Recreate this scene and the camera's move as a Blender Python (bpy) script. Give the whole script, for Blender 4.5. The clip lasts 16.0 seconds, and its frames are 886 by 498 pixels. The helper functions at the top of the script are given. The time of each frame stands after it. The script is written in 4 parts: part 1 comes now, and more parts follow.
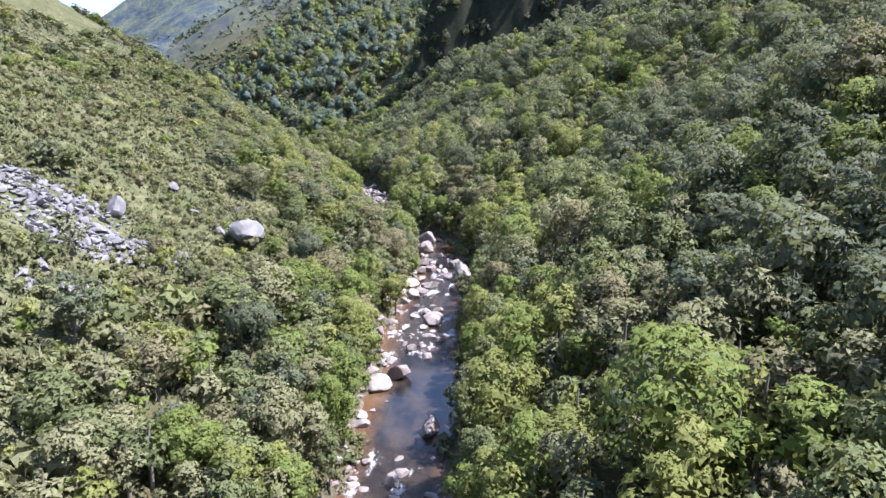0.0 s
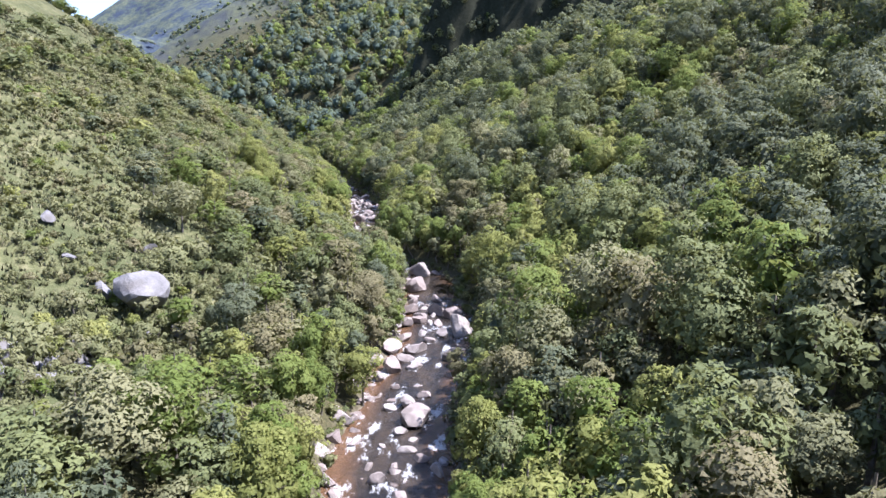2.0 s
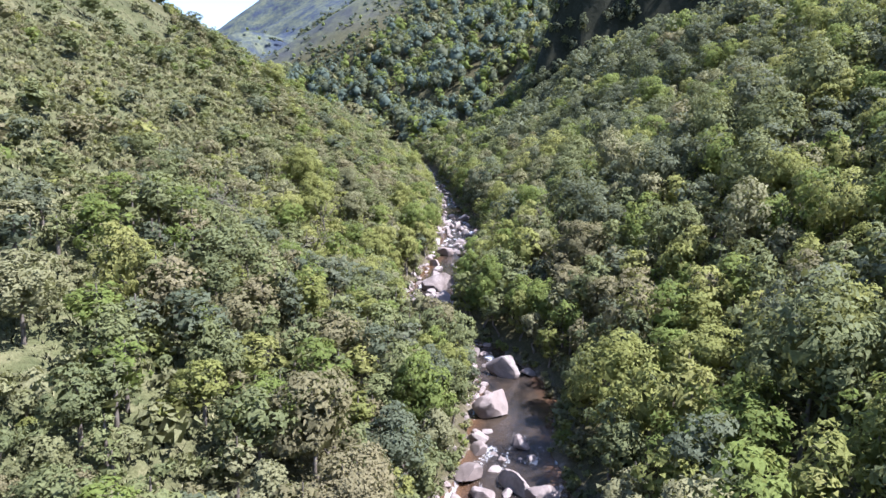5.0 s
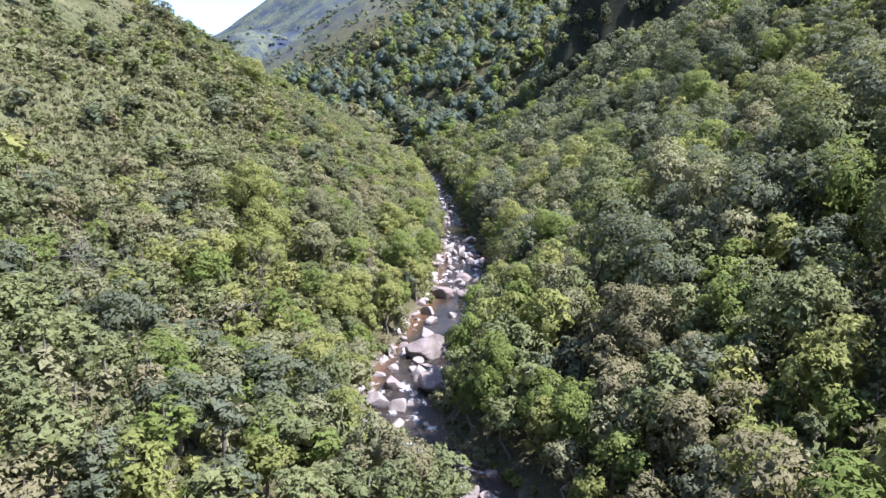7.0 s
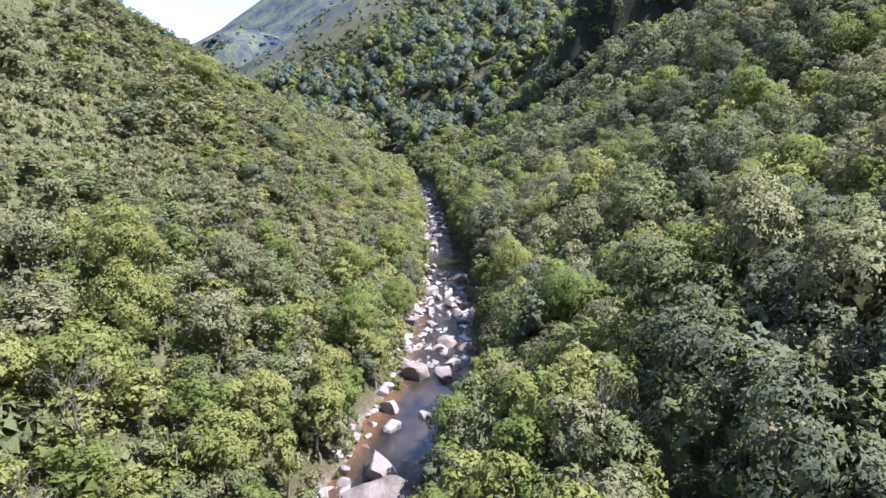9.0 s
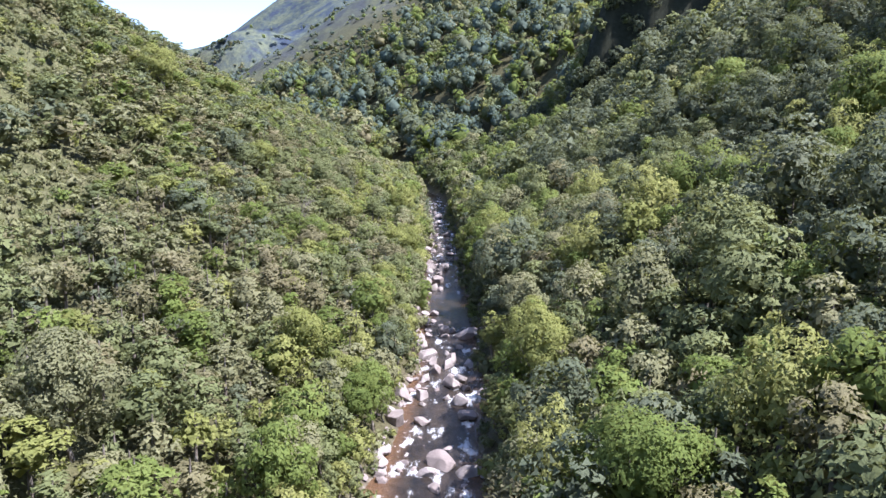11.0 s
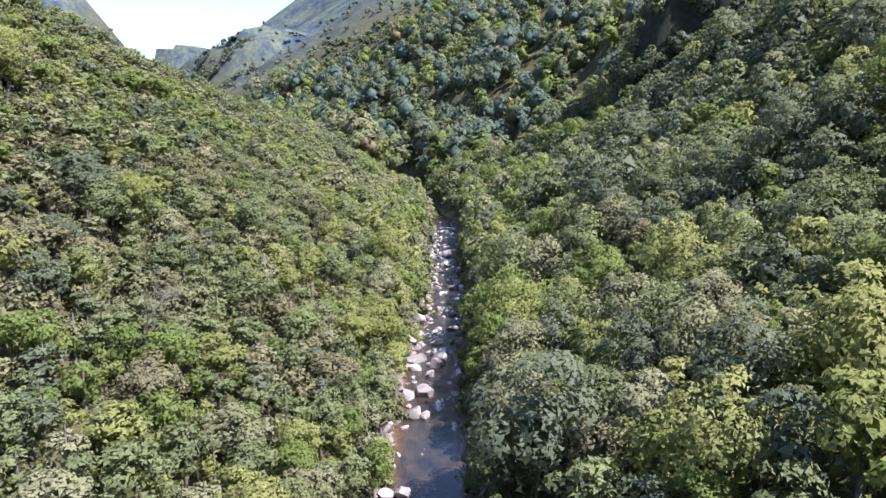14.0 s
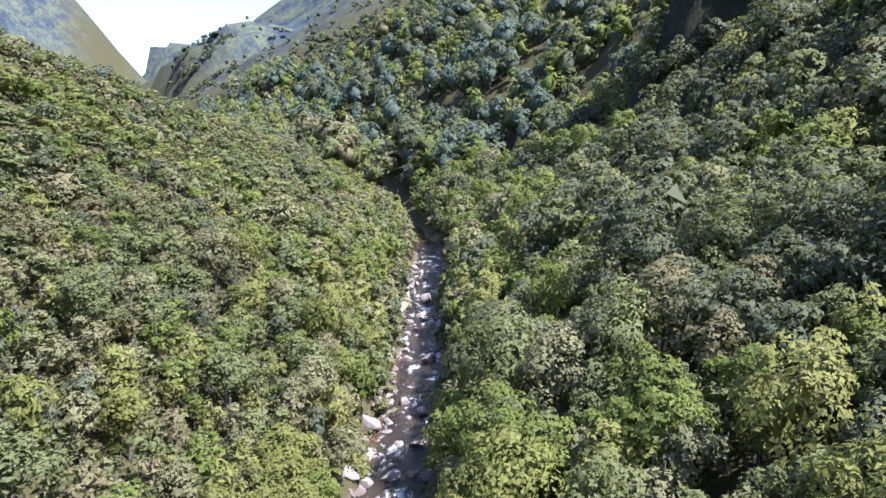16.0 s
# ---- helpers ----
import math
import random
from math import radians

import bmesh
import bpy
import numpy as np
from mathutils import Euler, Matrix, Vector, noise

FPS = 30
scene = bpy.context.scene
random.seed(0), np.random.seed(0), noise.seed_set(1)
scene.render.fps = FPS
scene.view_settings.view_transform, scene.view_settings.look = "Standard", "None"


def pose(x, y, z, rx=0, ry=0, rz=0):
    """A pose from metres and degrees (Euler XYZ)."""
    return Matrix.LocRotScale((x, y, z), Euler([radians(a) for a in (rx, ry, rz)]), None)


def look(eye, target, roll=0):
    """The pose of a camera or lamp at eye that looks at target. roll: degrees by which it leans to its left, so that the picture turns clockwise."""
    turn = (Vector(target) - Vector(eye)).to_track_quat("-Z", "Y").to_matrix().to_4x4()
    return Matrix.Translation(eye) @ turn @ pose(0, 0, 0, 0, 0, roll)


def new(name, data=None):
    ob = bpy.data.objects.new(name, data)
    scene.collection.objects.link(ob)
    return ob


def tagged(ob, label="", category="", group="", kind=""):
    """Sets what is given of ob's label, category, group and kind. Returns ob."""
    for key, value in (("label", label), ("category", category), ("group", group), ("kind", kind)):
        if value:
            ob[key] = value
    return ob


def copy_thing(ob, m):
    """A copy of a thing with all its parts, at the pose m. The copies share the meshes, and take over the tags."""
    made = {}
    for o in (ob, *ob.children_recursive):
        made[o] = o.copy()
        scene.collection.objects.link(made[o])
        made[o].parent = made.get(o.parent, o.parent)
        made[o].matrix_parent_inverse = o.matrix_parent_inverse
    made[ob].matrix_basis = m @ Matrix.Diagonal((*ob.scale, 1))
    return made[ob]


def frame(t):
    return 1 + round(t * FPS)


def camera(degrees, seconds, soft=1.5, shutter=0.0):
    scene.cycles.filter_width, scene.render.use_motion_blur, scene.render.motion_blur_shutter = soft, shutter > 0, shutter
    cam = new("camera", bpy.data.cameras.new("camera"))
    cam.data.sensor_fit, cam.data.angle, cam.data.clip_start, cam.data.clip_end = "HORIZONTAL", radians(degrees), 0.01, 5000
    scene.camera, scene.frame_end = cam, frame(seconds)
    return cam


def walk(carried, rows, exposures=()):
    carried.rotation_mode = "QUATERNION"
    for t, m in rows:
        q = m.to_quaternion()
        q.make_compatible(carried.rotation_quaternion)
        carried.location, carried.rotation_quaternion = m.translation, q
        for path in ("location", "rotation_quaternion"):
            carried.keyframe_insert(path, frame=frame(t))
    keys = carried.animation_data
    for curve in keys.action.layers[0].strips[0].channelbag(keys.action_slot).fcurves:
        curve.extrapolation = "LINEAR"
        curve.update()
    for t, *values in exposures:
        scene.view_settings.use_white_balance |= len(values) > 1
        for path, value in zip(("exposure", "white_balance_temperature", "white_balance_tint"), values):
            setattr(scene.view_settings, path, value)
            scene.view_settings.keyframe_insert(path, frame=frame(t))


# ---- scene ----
cam = camera(66.0, 16.0, 1.5)
PATH = [
    (0, look((0.00, -0.00, 25.00), (-5.43, 97.89, 5.31), -1.26)),
    (0.5, look((-0.33, 6.43, 25.05), (-5.95, 104.32, 5.39), -1.06)),
    (1, look((-0.33, 13.08, 25.12), (-6.12, 110.98, 5.53), -0.84)),
    (1.5, look((-0.18, 19.34, 25.17), (-6.17, 117.23, 5.60), -0.70)),
    (2, look((-0.00, 26.15, 25.22), (-6.12, 124.03, 5.69), -0.55)),
    (2.5, look((0.28, 32.65, 25.32), (-7.04, 130.45, 5.79), -0.43)),
    (3, look((0.52, 39.43, 25.35), (-9.81, 136.97, 5.90), -0.25)),
    (3.5, look((0.59, 45.77, 25.37), (-10.32, 143.25, 5.91), -0.23)),
    (4, look((0.51, 52.68, 25.49), (-18.79, 148.86, 6.06), 0.14)),
    (4.5, look((0.27, 59.61, 25.63), (-20.98, 155.37, 6.19), 0.16)),
    (4.7, look((0.06, 62.25, 25.75), (-22.86, 157.60, 6.16), 0.25)),
    (6.8, look((-4.17, 90.03, 26.23), (-30.04, 184.65, 6.78), -0.11)),
    (7, look((-4.67, 92.86, 26.36), (-30.54, 187.46, 6.87), -0.12)),
    (7.5, look((-5.82, 99.72, 26.55), (-31.76, 194.32, 7.07), -0.15)),
    (8, look((-6.91, 106.86, 26.84), (-32.94, 201.43, 7.35), -0.20)),
    (8.5, look((-7.89, 113.47, 27.06), (-34.01, 208.03, 7.65), -0.20)),
    (9, look((-8.88, 120.32, 27.39), (-35.11, 214.87, 8.06), -0.21)),
    (9.2, look((-9.25, 122.81, 27.47), (-36.51, 217.06, 8.15), -0.16)),
    (11.3, look((-14.93, 151.48, 27.92), (-44.00, 245.25, 8.89), -0.40)),
    (11.5, look((-15.47, 154.25, 28.03), (-44.54, 248.02, 8.98), -0.47)),
    (12, look((-16.86, 161.65, 28.32), (-46.30, 255.30, 9.26), -0.53)),
    (12.5, look((-18.25, 168.69, 28.54), (-51.27, 261.13, 9.45), -0.46)),
    (13, look((-19.87, 176.10, 28.80), (-52.90, 268.53, 9.67), -0.53)),
    (13.5, look((-21.45, 183.10, 29.00), (-54.53, 275.50, 9.84), -0.58)),
    (14, look((-23.05, 190.66, 29.25), (-56.24, 283.05, 10.18), -0.63)),
    (14.5, look((-24.79, 198.14, 29.55), (-57.93, 290.54, 10.49), -0.61)),
    (15, look((-26.53, 205.53, 29.83), (-59.57, 297.97, 10.75), -0.58)),
    (15.5, look((-28.20, 212.69, 30.19), (-61.21, 305.13, 11.06), -0.59)),
    (16, look((-30.14, 220.85, 30.65), (-63.18, 313.25, 11.39), -0.64)),
]
EXPOSURES = [(0, 1.96, 5660, 20.5), (16, 1.91, 5660, 20.5)]
walk(cam, PATH, EXPOSURES)

# ---- sky and sun ----
SUN_AZIMUTH, SUN_HEIGHT = 88.0, 58.0   # degrees to the right of +y, and above the horizon
world = bpy.data.worlds.new("sky")
scene.world = world
world.use_nodes = True
wn = world.node_tree.nodes
sky = wn.new("ShaderNodeTexSky")
sky.sky_type, sky.sun_disc = "NISHITA", False
sky.sun_elevation, sky.sun_rotation = radians(SUN_HEIGHT), radians(SUN_AZIMUTH)
sky.altitude, sky.air_density, sky.dust_density = 900.0, 1.0, 1.6
wn["Background"].inputs["Strength"].default_value = 0.095
world.node_tree.links.new(sky.outputs[0], wn["Background"].inputs["Color"])
sun = new("sun", bpy.data.lights.new("sun", "SUN"))
sun.data.energy, sun.data.angle, sun.data.color = 4.2, radians(0.53), (1.0, 0.95, 0.87)
_a, _h = radians(SUN_AZIMUTH), radians(SUN_HEIGHT)
sun.matrix_world = look((300 * math.sin(_a) * math.cos(_h), 300 * math.cos(_a) * math.cos(_h), 300 * math.sin(_h)), (0, 0, 0))


# ---- materials ----
def material(name, rough=0.7, spec=0.3):
    m = bpy.data.materials.new(name)
    m.use_nodes = True
    n, l = m.node_tree.nodes, m.node_tree.links
    b = n["Principled BSDF"]
    b.inputs["Roughness"].default_value = rough
    b.inputs["Specular IOR Level"].default_value = spec
    return m, n, l, b


def noise_tex(n, l, scale, detail=4.0, rough=0.55, coord=None):
    t = n.new("ShaderNodeTexNoise")
    t.inputs["Scale"].default_value, t.inputs["Detail"].default_value, t.inputs["Roughness"].default_value = scale, detail, rough
    if coord is not None:
        l.new(coord, t.inputs["Vector"])
    return t.outputs["Fac"]


def place_of(n):
    return n.new("ShaderNodeNewGeometry").outputs["Position"]


def ramp(n, l, fac, stops):
    r = n.new("ShaderNodeValToRGB")
    el = r.color_ramp.elements
    while len(el) < len(stops):
        el.new(0.5)
    for e, (p, c) in zip(el, stops):
        e.position, e.color = p, (*c, 1)
    l.new(fac, r.inputs[0])
    return r.outputs[0]


def mix(n, l, fac, a, b, kind="MIX"):
    x = n.new("ShaderNodeMix")
    x.data_type, x.blend_type = "RGBA", kind
    for sock, v in ((x.inputs[0], fac), (x.inputs[6], a), (x.inputs[7], b)):
        if isinstance(v, (int, float)):
            sock.default_value = v
        elif isinstance(v, tuple):
            sock.default_value = (*v, 1)
        else:
            l.new(v, sock)
    return x.outputs[2]


def calc(n, l, op, a, b=0.0, clamp=False):
    x = n.new("ShaderNodeMath")
    x.operation, x.use_clamp = op, clamp
    for sock, v in zip(x.inputs, (a, b)):
        if isinstance(v, (int, float)):
            sock.default_value = v
        else:
            l.new(v, sock)
    return x.outputs[0]


def attr(n, name):
    a = n.new("ShaderNodeAttribute")
    a.attribute_name = name
    return a.outputs["Fac"]


def bump(n, l, b, h, strength, dist):
    x = n.new("ShaderNodeBump")
    x.inputs["Strength"].default_value, x.inputs["Distance"].default_value = strength, dist
    l.new(h, x.inputs["Height"])
    l.new(x.outputs[0], b.inputs["Normal"])


def leaf_material(name, dark, mid, light, see_through=0.30, dry=0.38):
    """Foliage: each leaf spray and each plant has its own shade; light comes through the leaves."""
    m, n, l, b = material(name, 0.66, 0.12)
    dark, mid, light = [(1.77 * r, 1.33 * g, 2.00 * q) for r, g, q in (dark, mid, light)]
    geo = n.new("ShaderNodeNewGeometry")
    plant = calc(n, l, "FRACT", calc(n, l, "ADD", attr(n, "tint"), n.new("ShaderNodeObjectInfo").outputs["Random"]))
    leaf = geo.outputs["Random Per Island"]
    v = calc(n, l, "ADD", calc(n, l, "MULTIPLY", plant, 0.65), calc(n, l, "MULTIPLY", leaf, 0.35))
    col = ramp(n, l, v, [(0.05, [0.6 * a + 0.4 * c for a, c in zip(dark, mid)]), (0.5, mid), (0.95, [0.45 * a + 0.55 * c for a, c in zip(light, mid)])])
    patch = noise_tex(n, l, 0.35, 2.0, 0.5, geo.outputs["Position"])
    col = mix(n, l, calc(n, l, "MULTIPLY", patch, dry), col, (0.175, 0.176, 0.085), "MIX")
    leaflets = noise_tex(n, l, 8.5, 3.0, 0.65, geo.outputs["Position"])
    # Colour varies leaflet by leaflet; its dark end paints shaded gaps between them.
    col = mix(n, l, 1.0, col, ramp(n, l, leaflets, [(0.32, (0.68, 0.68, 0.68)), (0.50, (1, 1, 1)), (0.68, (1.16, 1.16, 1.16))]), "MULTIPLY")
    l.new(col, b.inputs["Base Color"])
    bump(n, l, b, leaflets, 0.6, 0.10)
    tr = n.new("ShaderNodeBsdfTranslucent")
    l.new(mix(n, l, 0.55, col, (0.25, 0.26, 0.08), "MIX"), tr.inputs["Color"])
    ms = n.new("ShaderNodeMixShader")
    ms.inputs[0].default_value = see_through
    l.new(b.outputs[0], ms.inputs[1])
    l.new(tr.outputs[0], ms.inputs[2])
    l.new(ms.outputs[0], n["Material Output"].inputs["Surface"])
    return m


LEAF = {
    "green": leaf_material("leaf_green", (0.030, 0.055, 0.018), (0.070, 0.110, 0.030), (0.120, 0.175, 0.045)),
    "dark": leaf_material("leaf_dark", (0.022, 0.042, 0.020), (0.048, 0.080, 0.034), (0.085, 0.120, 0.055)),
    "lime": leaf_material("leaf_lime", (0.072, 0.110, 0.020), (0.136, 0.196, 0.037), (0.210, 0.260, 0.068), 0.47, 0.26),
    "fresh": leaf_material("leaf_fresh", (0.046, 0.088, 0.013), (0.085, 0.153, 0.023), (0.140, 0.220, 0.042), 0.47, 0.24),
    "pale": leaf_material("leaf_pale", (0.060, 0.086, 0.030), (0.104, 0.138, 0.048), (0.154, 0.188, 0.072)),
    # The blue of distance haze, put into the leaf colour of far plants.
    "blue": leaf_material("leaf_haze_blue", (0.020, 0.046, 0.028), (0.040, 0.084, 0.050), (0.068, 0.124, 0.074)),
    "scrub": leaf_material("leaf_scrub", (0.056, 0.080, 0.025), (0.098, 0.136, 0.042), (0.148, 0.186, 0.070)),
    "olive": leaf_material("leaf_olive", (0.054, 0.068, 0.024), (0.094, 0.112, 0.040), (0.144, 0.158, 0.066)),
}


def make_bark():
    m, n, l, b = material("bark", 0.85, 0.2)
    p = place_of(n)
    l.new(ramp(n, l, noise_tex(n, l, 3.0, 6, 0.6, p), [(0.3, (0.10, 0.08, 0.06)), (0.55, (0.16, 0.14, 0.115)), (0.75, (0.27, 0.25, 0.22))]), b.inputs["Base Color"])
    bump(n, l, b, noise_tex(n, l, 14, 4, 0.6, p), 0.5, 0.03)
    return m


def make_rock(name, low, mid, high, tone):
    m, n, l, b = material(name, 0.72, 0.35)
    p = place_of(n)
    base = ramp(n, l, noise_tex(n, l, 0.9, 8, 0.62, p), [(0.3, low), (0.5, mid), (0.7, high)])
    grain = ramp(n, l, noise_tex(n, l, 9, 6, 0.7, p), [(0.35, (0.62, 0.62, 0.62)), (0.6, (1, 1, 1))])
    col = mix(n, l, 0.7, base, grain, "MULTIPLY")
    obj = n.new("ShaderNodeObjectInfo").outputs["Random"]
    col = mix(n, l, calc(n, l, "MULTIPLY", obj, 0.8), col, tone)
    stain = calc(n, l, "SMOOTH_MIN", noise_tex(n, l, 0.55, 3, 0.5, p), 1.0)
    col = mix(n, l, ramp(n, l, stain, [(0.56, (0, 0, 0)), (0.68, (0.55, 0.55, 0.55))]), col, (0.085, 0.072, 0.06))
    l.new(col, b.inputs["Base Color"])
    h = calc(n, l, "ADD", noise_tex(n, l, 2.2, 8, 0.65, p), calc(n, l, "MULTIPLY", noise_tex(n, l, 16, 4, 0.6, p), 0.25))
    bump(n, l, b, h, 0.7, 0.16)
    return m


def make_ground():
    """Leaf litter under the trees, yellow-green grass on the open slope, stones in the bed, bare rock where it is steep."""
    m, n, l, b = material("ground", 0.9, 0.15)
    p = place_of(n)
    fine = noise_tex(n, l, 5.0, 6, 0.65, p)
    broad = noise_tex(n, l, 0.12, 5, 0.6, p)
    mid = noise_tex(n, l, 0.8, 6, 0.65, p)
    litter = ramp(n, l, fine, [(0.3, (0.030, 0.030, 0.014)), (0.55, (0.070, 0.065, 0.030)), (0.75, (0.12, 0.10, 0.055))])
    grass = ramp(n, l, mid, [(0.32, (0.070, 0.076, 0.034)), (0.48, (0.120, 0.122, 0.056)), (0.64, (0.180, 0.168, 0.090))])
    grass = mix(n, l, ramp(n, l, broad, [(0.38, (0, 0, 0)), (0.62, (0.75, 0.75, 0.75))]), grass, (0.060, 0.072, 0.030))
    grass = mix(n, l, 0.8, grass, ramp(n, l, fine, [(0.36, (0.55, 0.56, 0.50)), (0.58, (1, 1, 1))]), "MULTIPLY")
    tufts = ramp(n, l, noise_tex(n, l, 0.22, 8, 0.75, p), [(0.46, (0, 0, 0)), (0.56, (0.85, 0.85, 0.85))])
    grass = mix(n, l, calc(n, l, "MULTIPLY", tufts, attr(n, "wild")), grass, (0.035, 0.045, 0.022))
    # Heath of the far ground, with distance haze put into its colour as blue.
    hazy_heath = ramp(n, l, noise_tex(n, l, 0.055, 9, 0.72, p), [(0.40, (0.026, 0.042, 0.082)), (0.48, (0.062, 0.082, 0.086)), (0.58, (0.112, 0.128, 0.090))])
    hazy_heath = mix(n, l, 0.8, hazy_heath, ramp(n, l, noise_tex(n, l, 0.30, 6, 0.7, p), [(0.40, (0.40, 0.46, 0.62)), (0.56, (1.1, 1.1, 1.0))]), "MULTIPLY")
    grass = mix(n, l, calc(n, l, "SUBTRACT", 0.9, calc(n, l, "MULTIPLY", attr(n, "near_shade"), 0.9)), grass, hazy_heath)
    col = mix(n, l, attr(n, "grass"), litter, grass)
    bed = ramp(n, l, noise_tex(n, l, 1.6, 7, 0.7, p), [(0.3, (0.045, 0.036, 0.027)), (0.5, (0.13, 0.105, 0.080)), (0.68, (0.27, 0.235, 0.20))])
    col = mix(n, l, attr(n, "bed"), col, bed)
    up = n.new("ShaderNodeSeparateXYZ")
    l.new(n.new("ShaderNodeNewGeometry").outputs["Normal"], up.inputs[0])
    steep = ramp(n, l, calc(n, l, "ADD", up.outputs[2], calc(n, l, "MULTIPLY", broad, 0.18)), [(0.52, (1, 1, 1)), (0.66, (0, 0, 0))])
    streak = n.new("ShaderNodeMapping")
    streak.inputs["Scale"].default_value = (0.012, 0.012, 0.055)
    l.new(p, streak.inputs["Vector"])
    # Grey rock whose blue cast is distance haze put into the colour.
    cliff = ramp(n, l, noise_tex(n, l, 1.0, 8, 0.65, streak.outputs[0]), [(0.40, (0.026, 0.034, 0.056)), (0.50, (0.058, 0.066, 0.084)), (0.60, (0.066, 0.074, 0.088))])
    # The near cliff's shade, put into its colour as near-black tones.
    near_shade = ramp(n, l, mid, [(0.3, (0.010, 0.013, 0.008)), (0.6, (0.026, 0.030, 0.020)), (0.8, (0.06, 0.055, 0.045))])
    cliff = mix(n, l, attr(n, "near_shade"), cliff, near_shade)
    col = mix(n, l, calc(n, l, "MULTIPLY", steep, attr(n, "wild")), col, cliff)
    l.new(col, b.inputs["Base Color"])
    bump(n, l, b, calc(n, l, "ADD", fine, calc(n, l, "MULTIPLY", mid, 1.5)), 0.6, 0.25)
    return m


def make_water():
    """Clear brown stream water, glossy, with broken white water in the rapids."""
    m, n, l, b = material("stream_water", 0.05, 0.65)
    flow = n.new("ShaderNodeCombineXYZ")
    l.new(attr(n, "across"), flow.inputs[0])
    l.new(calc(n, l, "MULTIPLY", attr(n, "along"), 0.45), flow.inputs[1])
    f1 = noise_tex(n, l, 0.62, 6, 0.62, flow.outputs[0])
    f2 = noise_tex(n, l, 4.5, 5, 0.7, flow.outputs[0])
    white = calc(n, l, "ADD", calc(n, l, "ADD", calc(n, l, "MULTIPLY", f1, 0.90), calc(n, l, "MULTIPLY", f2, 0.20)), calc(n, l, "MULTIPLY", attr(n, "rapid"), 0.13))
    foam = ramp(n, l, white, [(0.725, (0, 0, 0)), (0.83, (1, 1, 1))])
    deep = ramp(n, l, noise_tex(n, l, 0.5, 4, 0.6, flow.outputs[0]), [(0.35, (0.012, 0.012, 0.013)), (0.65, (0.052, 0.040, 0.030))])
    rim = calc(n, l, "ADD", calc(n, l, "ABSOLUTE", attr(n, "across")), calc(n, l, "MULTIPLY", f1, 2.2))
    deep = mix(n, l, ramp(n, l, calc(n, l, "MULTIPLY", rim, 0.2), [(0.62, (0, 0, 0)), (0.95, (0.8, 0.8, 0.8))]), deep, (0.150, 0.082, 0.042))
    l.new(mix(n, l, foam, deep, (0.52, 0.53, 0.54)), b.inputs["Base Color"])
    l.new(calc(n, l, "ADD", calc(n, l, "MULTIPLY", foam, 0.55), 0.07), b.inputs["Roughness"])
    l.new(calc(n, l, "MULTIPLY", calc(n, l, "SUBTRACT", 1.0, foam), 0.30), b.inputs["Transmission Weight"])
    b.inputs["IOR"].default_value = 1.36
    h = calc(n, l, "ADD", noise_tex(n, l, 2.0, 4, 0.6, flow.outputs[0]), calc(n, l, "MULTIPLY", f2, 0.4))
    bump(n, l, b, calc(n, l, "MULTIPLY", h, calc(n, l, "ADD", attr(n, "rapid"), 0.18)), 0.7, 0.30)
    return m


BARK = make_bark()
ROCK = make_rock("river_rock", (0.16, 0.135, 0.122), (0.30, 0.262, 0.242), (0.45, 0.405, 0.378), (0.19, 0.150, 0.132))
SCREE = make_rock("scree_rock", (0.10, 0.097, 0.098), (0.18, 0.173, 0.174), (0.29, 0.277, 0.272), (0.15, 0.143, 0.144))
GROUND = make_ground()
WATER = make_water()


# ---- the lie of the land ----
RIVER_LINE = [(-6, -3000), (-6, -300), (-6, -40), (-6, 20), (-6, 40), (-6.2, 51), (-6, 63), (-7, 75), (-6.5, 86),
              (-5.6, 97), (-5.9, 105), (-7.3, 116), (-9.2, 128), (-14.0, 134.5), (-20.0, 139), (-23.6, 148), (-25.8, 161),
              (-26.4, 173), (-27.8, 186), (-30.5, 198), (-33.5, 212), (-36.8, 222), (-40, 233), (-44, 245), (-50, 262),
              (-56.5, 285), (-64.5, 307), (-73, 331), (-82, 356), (-100, 386), (-118, 415), (-150, 445), (-300, 520),
              (-490, 675), (-705, 905), (-1010, 1220), (-1750, 2000), (-3400, 3750)]


def smooth(a, b, v):
    u = np.clip((v - a) / (b - a), 0, 1)
    return u * u * (3 - 2 * u)


def river_samples():
    """Points along the stream's middle, a rounded line through its bends."""
    p = np.array(RIVER_LINE, float)
    out = []
    for i in range(1, len(p) - 2):
        n = max(2, int(np.linalg.norm(p[i + 1] - p[i]) / 2.0)) if -60 < p[i][1] < 400 else 12
        for u in np.linspace(0, 1, n, endpoint=False):
            a, b, c, d = p[i - 1], p[i], p[i + 1], p[i + 2]
            t0, t1 = 0.5 * (c - a), 0.5 * (d - b)
            ln = np.linalg.norm(c - b)
            t0 *= ln / max(np.linalg.norm(c - a) / 2, 1e-6)
            t1 *= ln / max(np.linalg.norm(d - b) / 2, 1e-6)
            h = np.array([2 * u**3 - 3 * u**2 + 1, u**3 - 2 * u**2 + u, -2 * u**3 + 3 * u**2, u**3 - u**2])
            out.append(h[0] * b + h[1] * t0 + h[2] * c + h[3] * t1)
    out.append(p[-2])
    return np.array(out)


RIVER = river_samples()
RIVER_WAY = np.gradient(RIVER, axis=0)
RIVER_WAY /= np.linalg.norm(RIVER_WAY, axis=1)[:, None]


def lattice(ix, iy, seed):
    h = (ix.astype(np.int64) * 374761393 + iy.astype(np.int64) * 668265263 + seed * 1442695041) & 0x7FFFFFFF
    h = ((h ^ (h >> 13)) * 1274126177) & 0x7FFFFFFF
    return ((h ^ (h >> 16)) & 0xFFFF) / 65535.0


